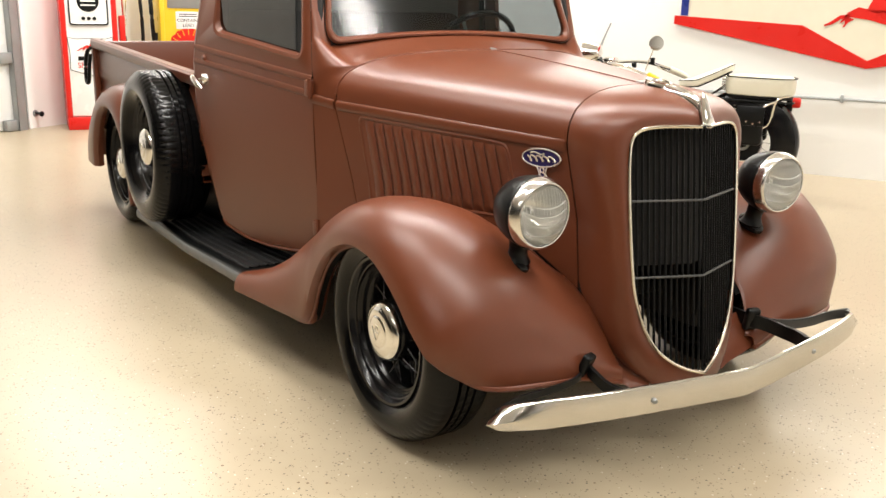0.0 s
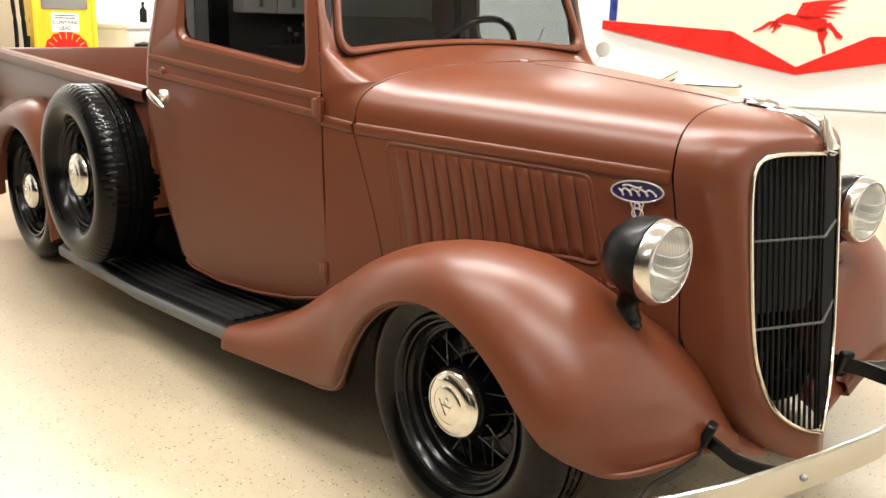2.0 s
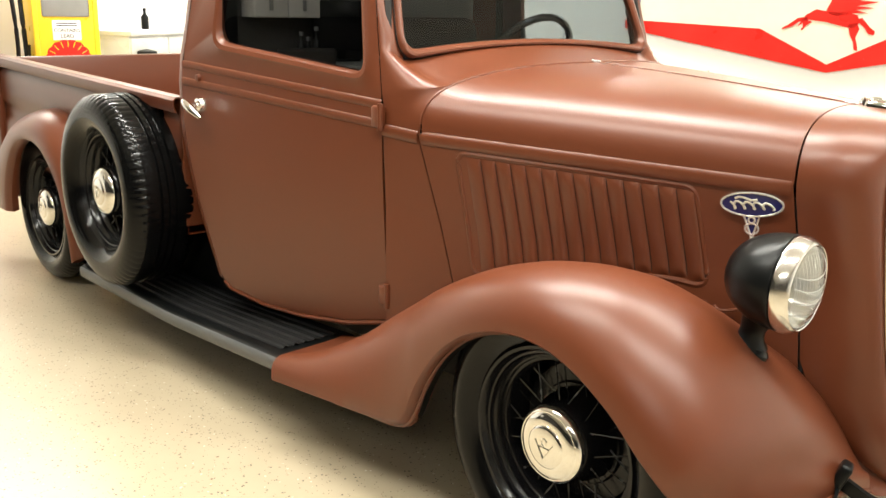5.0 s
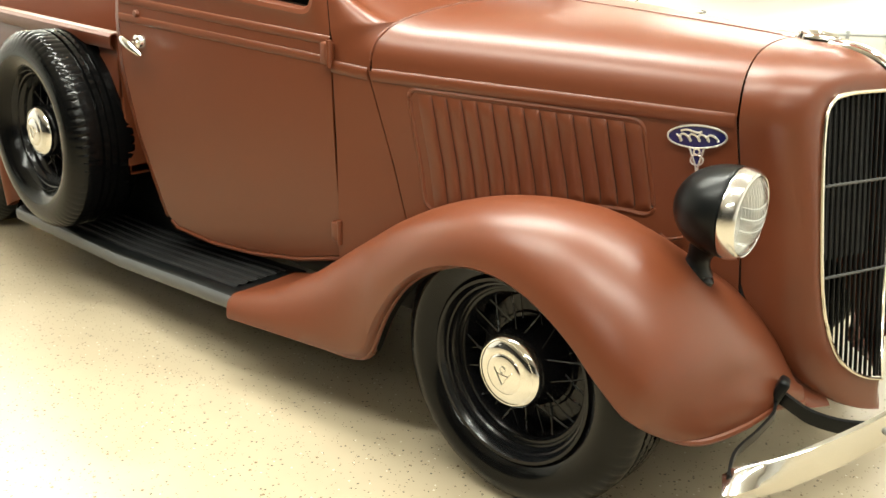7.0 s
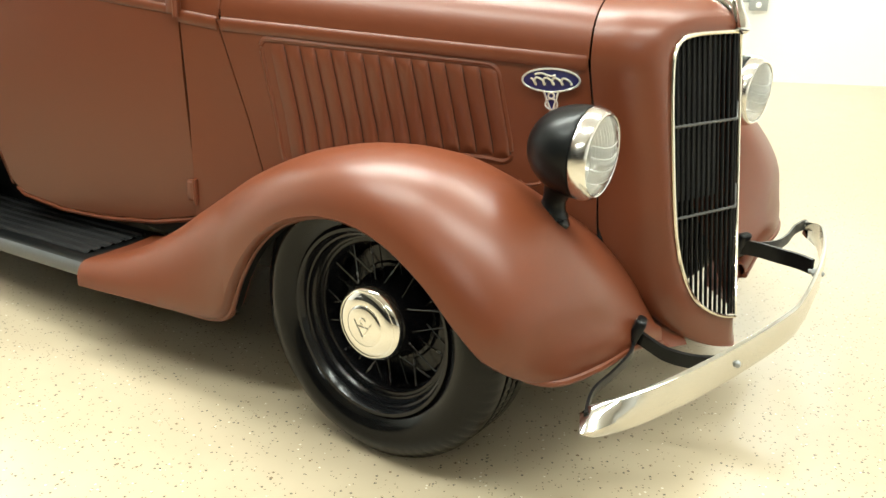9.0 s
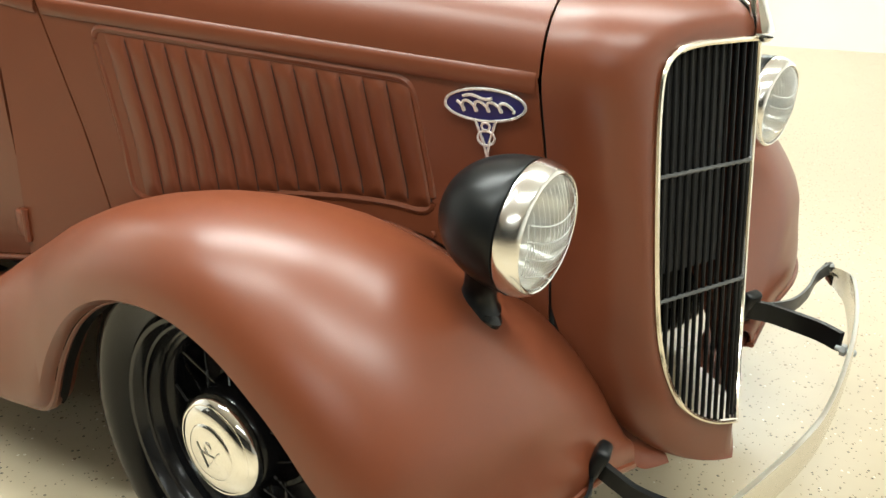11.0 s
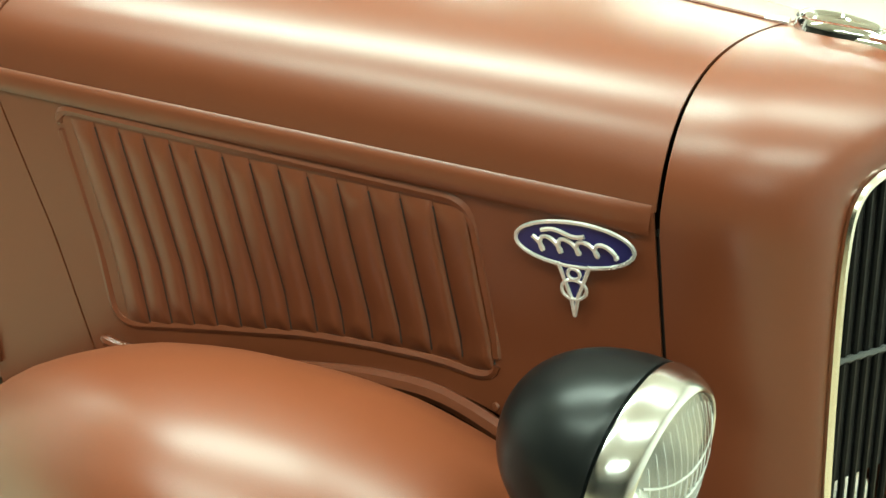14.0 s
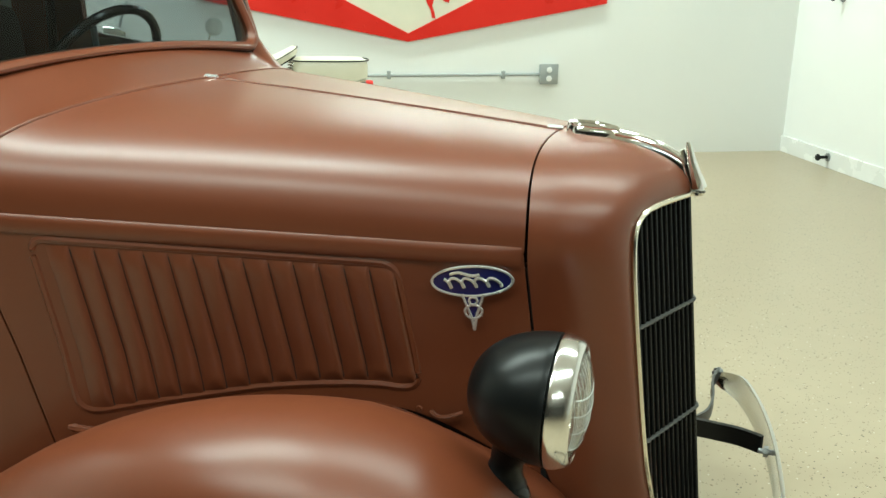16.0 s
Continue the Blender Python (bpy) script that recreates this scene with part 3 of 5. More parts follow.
F_INNER = [(-0.94, -0.53, 0.315), (-0.83, -0.53, 0.34), (-0.72, -0.52, 0.40), (-0.61, -0.50, 0.44), (-0.52, -0.48, 0.47), (-0.44, -0.46, 0.49),
           (-0.34, -0.44, 0.515), (-0.24, -0.43, 0.548), (-0.13, -0.409, 0.571), (-0.02, -0.379, 0.587), (0.09, -0.342, 0.585), (0.19, -0.297, 0.564),
           (0.28, -0.262, 0.540), (0.345, -0.24, 0.487), (0.382, -0.235, 0.450), (0.405, -0.228, 0.418), (0.422, -0.22, 0.386), (0.438, -0.21, 0.356), (0.445, -0.20, 0.335)]


def front_fender():
    return thick(sheet(fender_rows(F_LIP, F_CROWN, F_INNER, 0.03, 102, slope=0.8, wide=0.5)), 0.003)


FAR = Matrix.Translation((0.008, 0.092, 0.004)) @ MIRROR   # the left fender stands a little further out
fenders = (part("front_fender", front_fender(), PAINT, truck), part("front_fender", moved(front_fender(), FAR), PAINT, truck))


def splash_apron(wider=0.0):
    """The painted filler between the fender's front end and the foot of the grille shell."""
    low = curve([(0.458, -0.31 - wider, 0.328), (0.469, -0.215 - 0.8 * wider, 0.298), (0.487, -0.190, 0.287), (0.505, -0.14, 0.280)], 16)
    top = curve([(0.415, -0.295 - wider, 0.355 + 0.5 * wider), (0.410, -0.21 - 0.8 * wider, 0.355 + 0.5 * wider), (0.42, -0.17, 0.345), (0.445, -0.12, 0.330)], 16)
    return thick(sheet([[a, a.lerp(b, 0.12) + Vector((0.003, 0, 0)), a.lerp(b, 0.5) + Vector((0.004, 0, 0)), b] for a, b in zip(low, top)]), 0.003)


part("splash_apron", splash_apron(), PAINT, truck)
part("splash_apron", moved(splash_apron(0.085), MIRROR), PAINT, truck)


def lip_bead():
    return tube([(p.x + 0.005 * interp(p.x, (0.2, 0.42), (0.0, 1.0)), p.y - 0.005 * interp(p.x, (0.2, 0.42), (1.0, 0.2)), p.z + 0.004) for p in curve(F_LIP, 102)], 0.0075, 8)


# Near-black filler for the shaded gap between fender and hood.
def apron():
    rows = []
    for p in curve(F_INNER, 60)[:44]:
        rows.append([p, (p.x, (p.y + side_y(p.x, 0.55)) / 2, p.z - 0.03), (p.x, side_y(p.x, 0.55) + 0.03, p.z - 0.02)])
    return sheet(rows)


def sill():
    return tube([on_side(x, hood_bottom(x) - 0.004, 0.004) for x in np.linspace(-0.46, 0.27, 40)], 0.013, 8)


# The wheel arch's deep shade, put into a near-black colour.
ARCH_BLACK = mottled(material("arch_shade_black", (0.004, 0.004, 0.004), 0.8, 0.0, Specular_IOR_Level=0.08), (0.003, 0.003, 0.003), (0.006, 0.006, 0.0055), 20, bump=0.3, rough=(0.7, 0.85))


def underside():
    """An added near-black sheet inside the wheel arch, for the shade there."""
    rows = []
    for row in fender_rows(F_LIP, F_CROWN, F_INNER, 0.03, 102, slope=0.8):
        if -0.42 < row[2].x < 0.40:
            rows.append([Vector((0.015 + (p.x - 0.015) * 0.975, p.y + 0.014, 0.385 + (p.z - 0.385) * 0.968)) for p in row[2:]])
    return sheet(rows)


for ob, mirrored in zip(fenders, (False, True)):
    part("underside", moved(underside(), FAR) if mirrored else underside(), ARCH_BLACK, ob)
    part("lip_bead", moved(lip_bead(), FAR) if mirrored else lip_bead(), PAINT, ob)
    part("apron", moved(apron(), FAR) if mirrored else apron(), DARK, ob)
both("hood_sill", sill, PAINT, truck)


def shade_panel():
    """Added near-black sheet, for the shade under the hood's edge; closes the engine bay."""
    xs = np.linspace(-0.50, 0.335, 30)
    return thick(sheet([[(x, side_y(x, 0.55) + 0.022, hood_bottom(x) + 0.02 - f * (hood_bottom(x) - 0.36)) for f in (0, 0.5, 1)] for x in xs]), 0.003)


both("shade_panel", shade_panel, DARK, truck)


def latch():
    return tube(curve([on_side(-0.450, 0.586, 0.020), on_side(-0.415, 0.582, 0.022), on_side(-0.365, 0.586, 0.016), on_side(-0.325, 0.590, 0.006)], 12), [0.004, 0.0075, 0.008, 0.0075, 0.007, 0.006, 0.006, 0.006, 0.006, 0.006, 0.006, 0.005], 8)


both("hood_latch", latch, PAINT, truck)
both("hook", lambda: tube(curve([on_side(0.128, 0.637, 0.002), on_side(0.142, 0.632, 0.012), on_side(0.160, 0.634, 0.014), on_side(0.180, 0.640, 0.010)], 10), 0.004, 8), PAINT, truck)
both("screw_head", lambda: moved(lathe([(0.0, -0.004), (0.005, -0.003), (0.006, 0)], 10), Matrix.Translation(on_side(0.108, 0.640))), PAINT, truck)

R_LIP = [(-2.372, -0.768, 0.262), (-2.405, -0.768, 0.40), (-2.455, -0.768, 0.53), (-2.545, -0.77, 0.63), (-2.66, -0.77, 0.685), (-2.80, -0.77, 0.69),
         (-2.93, -0.77, 0.64), (-3.03, -0.77, 0.53), (-3.09, -0.765, 0.42), (-3.11, -0.76, 0.335)]
R_CROWN = [(-2.335, -0.70, 0.29), (-2.35, -0.68, 0.47), (-2.42, -0.66, 0.66), (-2.55, -0.65, 0.775), (-2.72, -0.65, 0.82), (-2.92, -0.65, 0.795),
           (-3.14, -0.65, 0.715), (-3.34, -0.66, 0.58), (-3.46, -0.68, 0.45), (-3.50, -0.69, 0.335)]
R_INNER = [(x + 0.01, -0.60, z - 0.02) for x, y, z in R_CROWN]


def rear_fender():
    return thick(sheet(fender_rows(R_LIP, R_CROWN, R_INNER, 0.02, 61)), 0.003)


both("rear_fender", rear_fender, PAINT, truck)


# running boards
def board_z(x):
    return interp(x, (-2.37, -1.6, -0.92), (0.258, 0.268, 0.311))


def board():
    rows = []
    for x in np.linspace(-2.365, -0.925, 30):
        z = board_z(x)
        rows.append([(x, -0.50, z + 0.004), (x, -0.60, z), (x, -0.72, z), (x, -0.738, z - 0.002), (x, -0.752, z - 0.012), (x, -0.758, z - 0.03), (x, -0.754, z - 0.052), (x, -0.74, z - 0.06), (x, -0.60, z - 0.055)])
    return thick(sheet(rows), 0.003)


def board_mat(x0=-2.34, x1=-0.97):
    rows = []
    for x in np.linspace(x0, x1, 30):
        z = board_z(x) + 0.002
        row = [(x, -0.505, z)]
        for k in range(6):
            y = -0.53 - k * 0.034
            row += [(x, y, z + 0.002), (x, y - 0.004, z + 0.007), (x, y - 0.012, z + 0.007), (x, y - 0.016, z + 0.002)]
        row.append((x, -0.722, z))
        rows.append(row)
    return sheet(rows)


def board_edge():
    rows = []
    for x in np.linspace(-2.365, -0.93, 30):
        z = board_z(x)
        rows.append([(x, -0.7545 - o, z + h) for o, h in ((0.0, -0.010), (0.0045, -0.015), (0.006, -0.030), (0.0045, -0.045), (-0.001, -0.053))])
    return sheet(rows)


# Grey of the reflection on the black board edge, put into the colour.
EDGE_GREY = mottled(material("edge_reflection_grey", (0.08, 0.085, 0.09), 0.35), (0.06, 0.064, 0.07), (0.095, 0.10, 0.105), 11, rough=(0.3, 0.42))
boards = both("running_board", board, SATIN_BLACK, truck, "black running board with a ribbed rubber mat")
for ob, mirrored in zip(boards, (False, True)):
    part("edge_strip", moved(board_edge(), MIRROR) if mirrored else board_edge(), EDGE_GREY, ob, "edge strip with its grey reflection put into the colour")
    part("ribbed_mat", moved(board_mat(), MIRROR) if mirrored else board_mat(), MAT_RUBBER, ob, smooth=False)


# cab
def door_y(x, z):
    y = -(0.571 + 0.157 * (-0.7 - x))
    if z < 0.97:
        y += 0.028 * ((0.97 - z) / 0.5) ** 2
    else:
        y += 0.12 * max(0.0, z - 1.04)
    return y


def belt_z(x):
    return interp(x, (-1.54, -0.70), (1.075, 1.016))


def door_rear(z):
    return interp(z, (0.36, 0.43, 0.68, 0.87, 1.07, 1.2, 1.46), (-1.42, -1.435, -1.50, -1.535, -1.535, -1.515, -1.49))


def door_bottom(x):
    return interp(x, (-1.44, -1.40, -1.24, -1.07, -0.88, -0.70), (0.42, 0.382, 0.360, 0.364, 0.388, 0.432))


def door_lower():
    rows = []
    for i in range(25):
        t = i / 24
        row = []
        for k in range(33):
            f = k / 32
            x = -1.50 + f * 0.798
            z = belt_z(x) * (1 - t) + door_bottom(x) * t
            x = door_rear(z) + f * (-0.7045 - door_rear(z))
            z = belt_z(x) * (1 - t) + door_bottom(max(x, -1.44)) * t
            row.append((x, door_y(x, z), z))
        rows.append(row)
    return thick(sheet(rows, flip=True), 0.006)


def loop_points(corners, radius, per=6):
    """A closed loop of (x, z) with rounded corners."""
    out = []
    n = len(corners)
    for i in range(n):
        p, c, q = (Vector(corners[j % n]) for j in (i - 1, i, i + 1))
        a, b = c + (p - c).normalized() * radius, c + (q - c).normalized() * radius
        for k in range(per):
            t = k / (per - 1)
            out.append(a.lerp(c, t).lerp(c.lerp(b, t), t))
    return out


def window_loop(grow=0.0):
    g = grow
    return loop_points([(-1.375 - g, 1.145 - g), (-0.775 + g, 1.088 - g), (-0.835 + g, 1.42 + g), (-1.355 - g, 1.42 + g)], 0.045 + g * 0.6, 8)


def door_upper():
    inner = window_loop()
    mid = window_loop(0.018)
    outer = loop_points([(-1.533, belt_z(-1.533)), (-0.702, belt_z(-0.702)), (-0.80, 1.475), (-1.475, 1.475)], 0.03, 8)
    rows = []
    for loop, out in ((inner, -0.02), (inner, -0.006), (window_loop(0.006), 0.004), (mid, 0.006), (window_loop(0.026), 0.0), (outer, 0.0)):
        rows.append([(p.x, door_y(p.x, p.y) - out, p.y) for p in loop])
    bm = sheet(rows, closed=True)
    bmesh.ops.recalc_face_normals(bm, faces=bm.faces[:])
    return bm


def door_glass():
    loop = window_loop(0.004)
    bm = bmesh.new()
    bm.faces.new([bm.verts.new((p.x, door_y(p.x, 1.04) + 0.030, p.y)) for p in loop])
    return bm


def ridge(z_of, h=0.005, w=0.012, x0=-1.53, x1=-0.704):
    rows = []
    for x in np.linspace(x0, x1, 30):
        z = z_of(x)
        rows.append([(x, door_y(x, z) - h * max(0.0, math.sin(a)), z + w * math.cos(a)) for a in np.linspace(0, math.pi, 8)])
    return sheet(rows, flip=True)


# Dark tubes that stand for the shade inside the door gaps.
both("door_gap", lambda: tube([(-0.700, door_y(-0.70, z) + 0.022, z) for z in np.linspace(0.43, 1.05, 20)], 0.012, 6), DARK, truck)
both("door_jamb", lambda: tube([(door_rear(z), door_y(door_rear(z), z) + 0.016, z) for z in np.linspace(0.42, 1.47, 20)], 0.014, 6), DARK, truck)
both("front_jamb", lambda: tube([(-0.700 - (z - 1.016) * 0.2135, door_y(-0.72, z) + 0.028, z) for z in np.linspace(1.0, 1.47, 12)], 0.014, 6), DARK, truck)
doors = both("door", door_lower, PAINT, truck)
for ob, mirrored in zip(doors, (False, True)):
    def side(bm):
        return moved(bm, MIRROR) if mirrored else bm
    part("window_frame", side(door_upper()), PAINT, ob)
    part("window_pane", side(door_glass()), CLEAR_GLASS if mirrored else GLASS, ob, "clear window pane" if mirrored else "dark reflecting window pane")
    part("belt_moulding", side(ridge(lambda x: belt_z(x) - 0.002)), PAINT, ob)
    part("belt_moulding", side(ridge(lambda x: belt_z(x) - 0.053)), PAINT, ob)
    for hz in (0.985, 0.505):
        y = door_y(-0.715, hz)
        part("hinge", side(box(-0.722, -0.690, y - 0.022, y + 0.004, hz - 0.028, hz + 0.028, 0.006, 3)), PAINT, ob)
        part("hinge_pin", side(tube([(-0.691, y - 0.016, hz - 0.034), (-0.691, y - 0.016, hz + 0.034)], 0.0075)), PAINT, ob)
    hx, hz = -1.440, 0.955
    y = door_y(hx, hz)
    handle = part("handle", side(join(lathe([(0.0, -0.020), (0.020, -0.016), (0.024, -0.004), (0.024, 0.002)], 20))), CHROME, ob, "chrome door handle")
    handle.data.transform(Matrix.Translation((hx, -y if mirrored else y, hz)) @ pose(0, 0, 0, 0, 0, 180 if mirrored else 0))
    part("handle_lever", side(tube([(hx, y - 0.012, hz), (hx, y - 0.040, hz - 0.004)], 0.009)), CHROME, handle)
    part("handle_grip", side(tube(curve([(hx - 0.040, y - 0.044, hz + 0.012), (hx - 0.012, y - 0.047, hz + 0.002), (hx + 0.024, y - 0.047, hz - 0.012), (hx + 0.066, y - 0.042, hz - 0.032)], 9), [0.004, 0.009, 0.012, 0.014, 0.0145, 0.014, 0.012, 0.009, 0.004], 10)), CHROME, handle)
    part("lock_button", side(lathe([(0.0, -0.012), (0.010, -0.010), (0.012, 0.002)], 14)), PAINT, ob).data.transform(Matrix.Translation((hx - 0.01, -(door_y(hx, 1.035)) if mirrored else door_y(hx, 1.035), 1.035)))


def body_sill():
    pts = [(x, door_y(x, door_bottom(x)) - 0.001, door_bottom(x) - 0.011) for x in np.linspace(-1.42, -0.70, 30)]
    pts += [(-0.66, door_y(-0.70, 0.43) + 0.006, 0.428), (-0.60, door_y(-0.70, 0.43) + 0.02, 0.436)]
    return tube([(x, y + 0.004, z + 0.002) for x, y, z in pts], 0.007, 8)


both("body_sill", body_sill, PAINT, truck)


def cab_shell():
    """Rear corners, back panel, roof and pillars."""
    rows = []
    for i in range(15):
        z = 0.40 + (1.475 - 0.40) * i / 14
        row = []
        xr = door_rear(z)
        y0 = door_y(xr, z)
        for a in np.linspace(0, math.pi / 2, 7):
            row.append((xr - 0.003 - 0.075 * math.sin(a), y0 + 0.075 * (1 - math.cos(a)), z))
        row += [(xr - 0.08, y, z) for y in np.linspace(y0 + 0.12, 0, 5)]
        rows.append(row)
    a = sheet(rows)
    b = moved(sheet(rows), MIRROR)
    roof = []
    for i in range(11):
        t = i / 10
        row = []
        for k in range(17):
            s = -1 + 2 * k / 16
            x = -0.79 - t * 0.775
            edge = abs(door_y(x, 1.475))
            row.append((x, s * edge, 1.475 + 0.10 * max(0.0, 1 - abs(s) ** 3) * max(0.0, 1 - abs(2 * t - 1) ** 4)))
        roof.append(row)
    return join(a, b, sheet(roof))


cab = part("cab", cab_shell(), PAINT, truck)


# windscreen
def screen_loop(g=0.0):
    pts = loop_points([(-0.504 - g, 1.146 - g), (0.504 + g, 1.146 - g), (0.448 + g, 1.445 + g), (-0.448 - g, 1.445 + g)], 0.055 + 0.6 * g, 8)
    low = [pts[7].lerp(pts[8], k / 20) for k in range(1, 20)]
    pts = pts[:8] + low + pts[8:]
    # the lower edge follows the crown of the cowl
    return [Vector((p.x, p.y + 0.035 * max(0.0, 1 - (p.x / 0.504) ** 2) * max(0.0, 1 - (p.y - 1.1) / 0.2))) for p in pts]


def screen_frame():
    rows = []
    for g, out in ((0.0, -0.02), (0.0, 0.002), (0.005, 0.009), (0.010, 0.012), (0.016, 0.010), (0.021, 0.003), (0.023, -0.010), (0.023, -0.03)):
        rows.append([(screen_x(p.y) + out, p.x, p.y) for p in screen_loop(g)])
    bm = sheet(rows, closed=True)
    bmesh.ops.recalc_face_normals(bm, faces=bm.faces[:])
    return bm


screen = part("windscreen_frame", screen_frame(), PAINT, truck)
bm = bmesh.new()
bm.faces.new([bm.verts.new((screen_x(p.y) - 0.004, p.x, p.y)) for p in screen_loop(0.004)])
part("windscreen_glass", bm, SCREEN_GLASS, screen, "grey reflecting windscreen", smooth=False)


part("screen_seal", tube([(screen_x(p.y) - 0.004, p.x, p.y) for p in screen_loop(0.0240)], 0.0018, 6, closed=True), SATIN_BLACK, screen)

# inside the cab
CLOTH = mottled(material("dark_seat_cloth", (0.03, 0.028, 0.026), 0.8), (0.022, 0.02, 0.019), (0.04, 0.037, 0.034), 30, bump=0.05)
LINING = mottled(material("grey_head_lining", (0.3, 0.31, 0.3), 0.85), (0.27, 0.28, 0.27), (0.34, 0.35, 0.34), 18, bump=0.03)
part("head_lining", box(-1.54, -0.84, -0.40, 0.40, 1.455, 1.468, 0.004), LINING, truck)
part("rear_lining", box(-1.56, -1.548, -0.55, 0.55, 0.80, 1.46, 0.004), LINING, truck)
part("dashboard", box(-0.90, -0.735, -0.53, 0.53, 0.90, 1.125, 0.03, 3), SATIN_BLACK, truck)
seat = part("bench_seat", box(-1.50, -1.02, -0.55, 0.55, 0.62, 0.80, 0.05, 3), CLOTH, truck)
part("seat_back", moved(box(-0.06, 0.06, -0.55, 0.55, 0, 0.46, 0.05, 3), pose(-1.50, 0, 0.76, 0, -8, 0)), CLOTH, seat)
part("cab_floor", box(-1.60, -0.60, -0.52, 0.52, 0.36, 0.40), DARK, truck)
wheel_pose = pose(-1.0, 0.255, 1.062, 0, -58, 0)
steer = part("steering_wheel", moved(tube([(0.20 * math.cos(a), 0.20 * math.sin(a), 0) for a in np.linspace(0, 2 * math.pi, 41)[:-1]], 0.012, 8, closed=True), wheel_pose), BLACK, truck, "black steering wheel")
for a in (90, 210, 330):
    part("spoke", moved(tube([(0, 0, -0.02), (0.19 * math.cos(radians(a)), 0.19 * math.sin(radians(a)), 0)], 0.007), wheel_pose), GREY, steer)
part("column", moved(tube([(0, 0, 0.01), (0, 0, -0.55)], 0.02), wheel_pose), BLACK, steer)

# load bed
BED_X0, BED_X1, BED_Y = -3.475, -1.645, 0.655


def rail_z(x):
    return interp(x, (-3.6, -1.64), (1.005, 0.955))


def bed_side():
    rows = []
    for x in np.linspace(BED_X0, BED_X1, 12):
        z = rail_z(x)
        rows.append([(x, -BED_Y - 0.016, z - 0.045), (x, -BED_Y - 0.024, z - 0.03), (x, -BED_Y - 0.024, z - 0.008), (x, -BED_Y - 0.016, z), (x, -BED_Y + 0.016, z),
                     (x, -BED_Y + 0.024, z - 0.01), (x, -BED_Y + 0.020, z - 0.05), (x, -BED_Y, z - 0.08), (x, -BED_Y, z - 0.20), (x, -BED_Y + 0.014, z - 0.22), (x, -BED_Y + 0.014, z - 0.28), (x, -BED_Y, z - 0.30), (x, -BED_Y, 0.50)])
    return thick(sheet(rows), 0.004)


bed_r, bed_l = both("bed_side", bed_side, PAINT, truck)
part("bed_front", box(BED_X1 - 0.02, BED_X1, -BED_Y, BED_Y, 0.5, 0.945, 0.006), PAINT, truck)
gate = part("tailgate", box(BED_X0 - 0.02, BED_X0 + 0.02, -BED_Y, BED_Y, 0.5, 0.99, 0.012), PAINT, truck)
part("bed_floor", box(BED_X0, BED_X1, -BED_Y, BED_Y, 0.5, 0.53), PAINT, truck)
both("bed_rib", lambda: join(tube([(-3.45, -BED_Y + 0.012, 0.892), (-1.66, -BED_Y + 0.012, 0.868)], 0.010), tube([(-3.45, -BED_Y + 0.012, 0.80), (-1.66, -BED_Y + 0.012, 0.78)], 0.010)), PAINT, truck)
both("wheel_tub", lambda: box(-3.26, -2.44, -BED_Y + 0.002, -0.44, 0.52, 0.755, 0.06, 4), PAINT, truck)
both("corner_post", lambda: box(BED_X0 - 0.03, BED_X0 + 0.03, -BED_Y - 0.022, -BED_Y + 0.012, 0.5, 1.0, 0.01, 3), PAINT, truck)
both("tailgate_chain", lambda: tube(curve([(-3.475, -0.682, 0.955), (-3.50, -0.70, 0.925), (-3.515, -0.71, 0.85), (-3.51, -0.712, 0.775), (-3.49, -0.71, 0.755), (-3.47, -0.705, 0.775), (-3.462, -0.70, 0.85), (-3.466, -0.69, 0.92)], 50), 0.011, 8), SATIN_BLACK, truck, "black rubber-covered tailgate chain")
# Added black panel that stands in for the shade behind the spare wheel.
both("side_shade", lambda: box(-2.46, -1.44, -0.515, -0.503, 0.20, 0.57, 0.003), SATIN_BLACK, truck)

# bumper
B_MID = [(0.515, -0.689, 0.333), (0.527, -0.682, 0.335), (0.540, -0.670, 0.337), (0.560, -0.643, 0.340), (0.592, -0.585, 0.343), (0.638, -0.44, 0.347), (0.670, -0.29, 0.347), (0.692, -0.13, 0.342), (0.698, -0.04, 0.336), (0.699, 0.0, 0.334)]
BUMPER = pose(0, 0.018, 0.009, 1.1, 0, 0)              # it hangs a little askew, higher on the left


def bumper():
    half = curve(B_MID, 46)
    line = half + [Vector((p.x, -p.y, p.z)) for p in half[-2::-1]]
    rows = []
    for i, p in enumerate(line):
        a, b = line[max(i - 1, 0)], line[min(i + 1, len(line) - 1)]
        d = (b - a).normalized()
        out = Vector((d.y, -d.x, 0))
        e = min(1.0, max(0.0, (abs(p.y) - 0.56) / 0.13)) ** 2
        tip, fat = (1 - 0.45 * e) * (1 - 0.5 * max(0.0, (abs(p.y) - 0.672) / 0.017) ** 2), 1 + 2.2 * e
        row = [p + out * ((o * fat if o > 0 else o) - 0.030 * e * max(h, 0.0)) + Vector((0, 0, h * 0.038 * tip - 0.012 * e)) for o, h in ((-0.005, -1.0), (-0.001, -0.99), (0.003, -0.93), (0.006, -0.5), (0.007, 0), (0.006, 0.5), (0.003, 0.93), (-0.001, 0.99), (-0.005, 1.0), (-0.004, 0.93), (-0.001, 0.5), (0.0, 0), (-0.001, -0.5), (-0.004, -0.93))]
        rows.append(row)
    bm = sheet(rows, closed=True)
    bmesh.ops.holes_fill(bm, edges=[e for e in bm.edges if e.is_boundary])
    bmesh.ops.recalc_face_normals(bm, faces=bm.faces[:])
    return moved(bm, BUMPER)


bump = part("bumper", bumper(), BUMPER_METAL, truck, "polished steel bumper")


def strap(points, w, t=0.004, n=24):
    pts = curve(points, n)
    rows = []
    for i, p in enumerate(pts):
        a, b = pts[max(i - 1, 0)], pts[min(i + 1, n - 1)]
        d = (b - a).normalized()
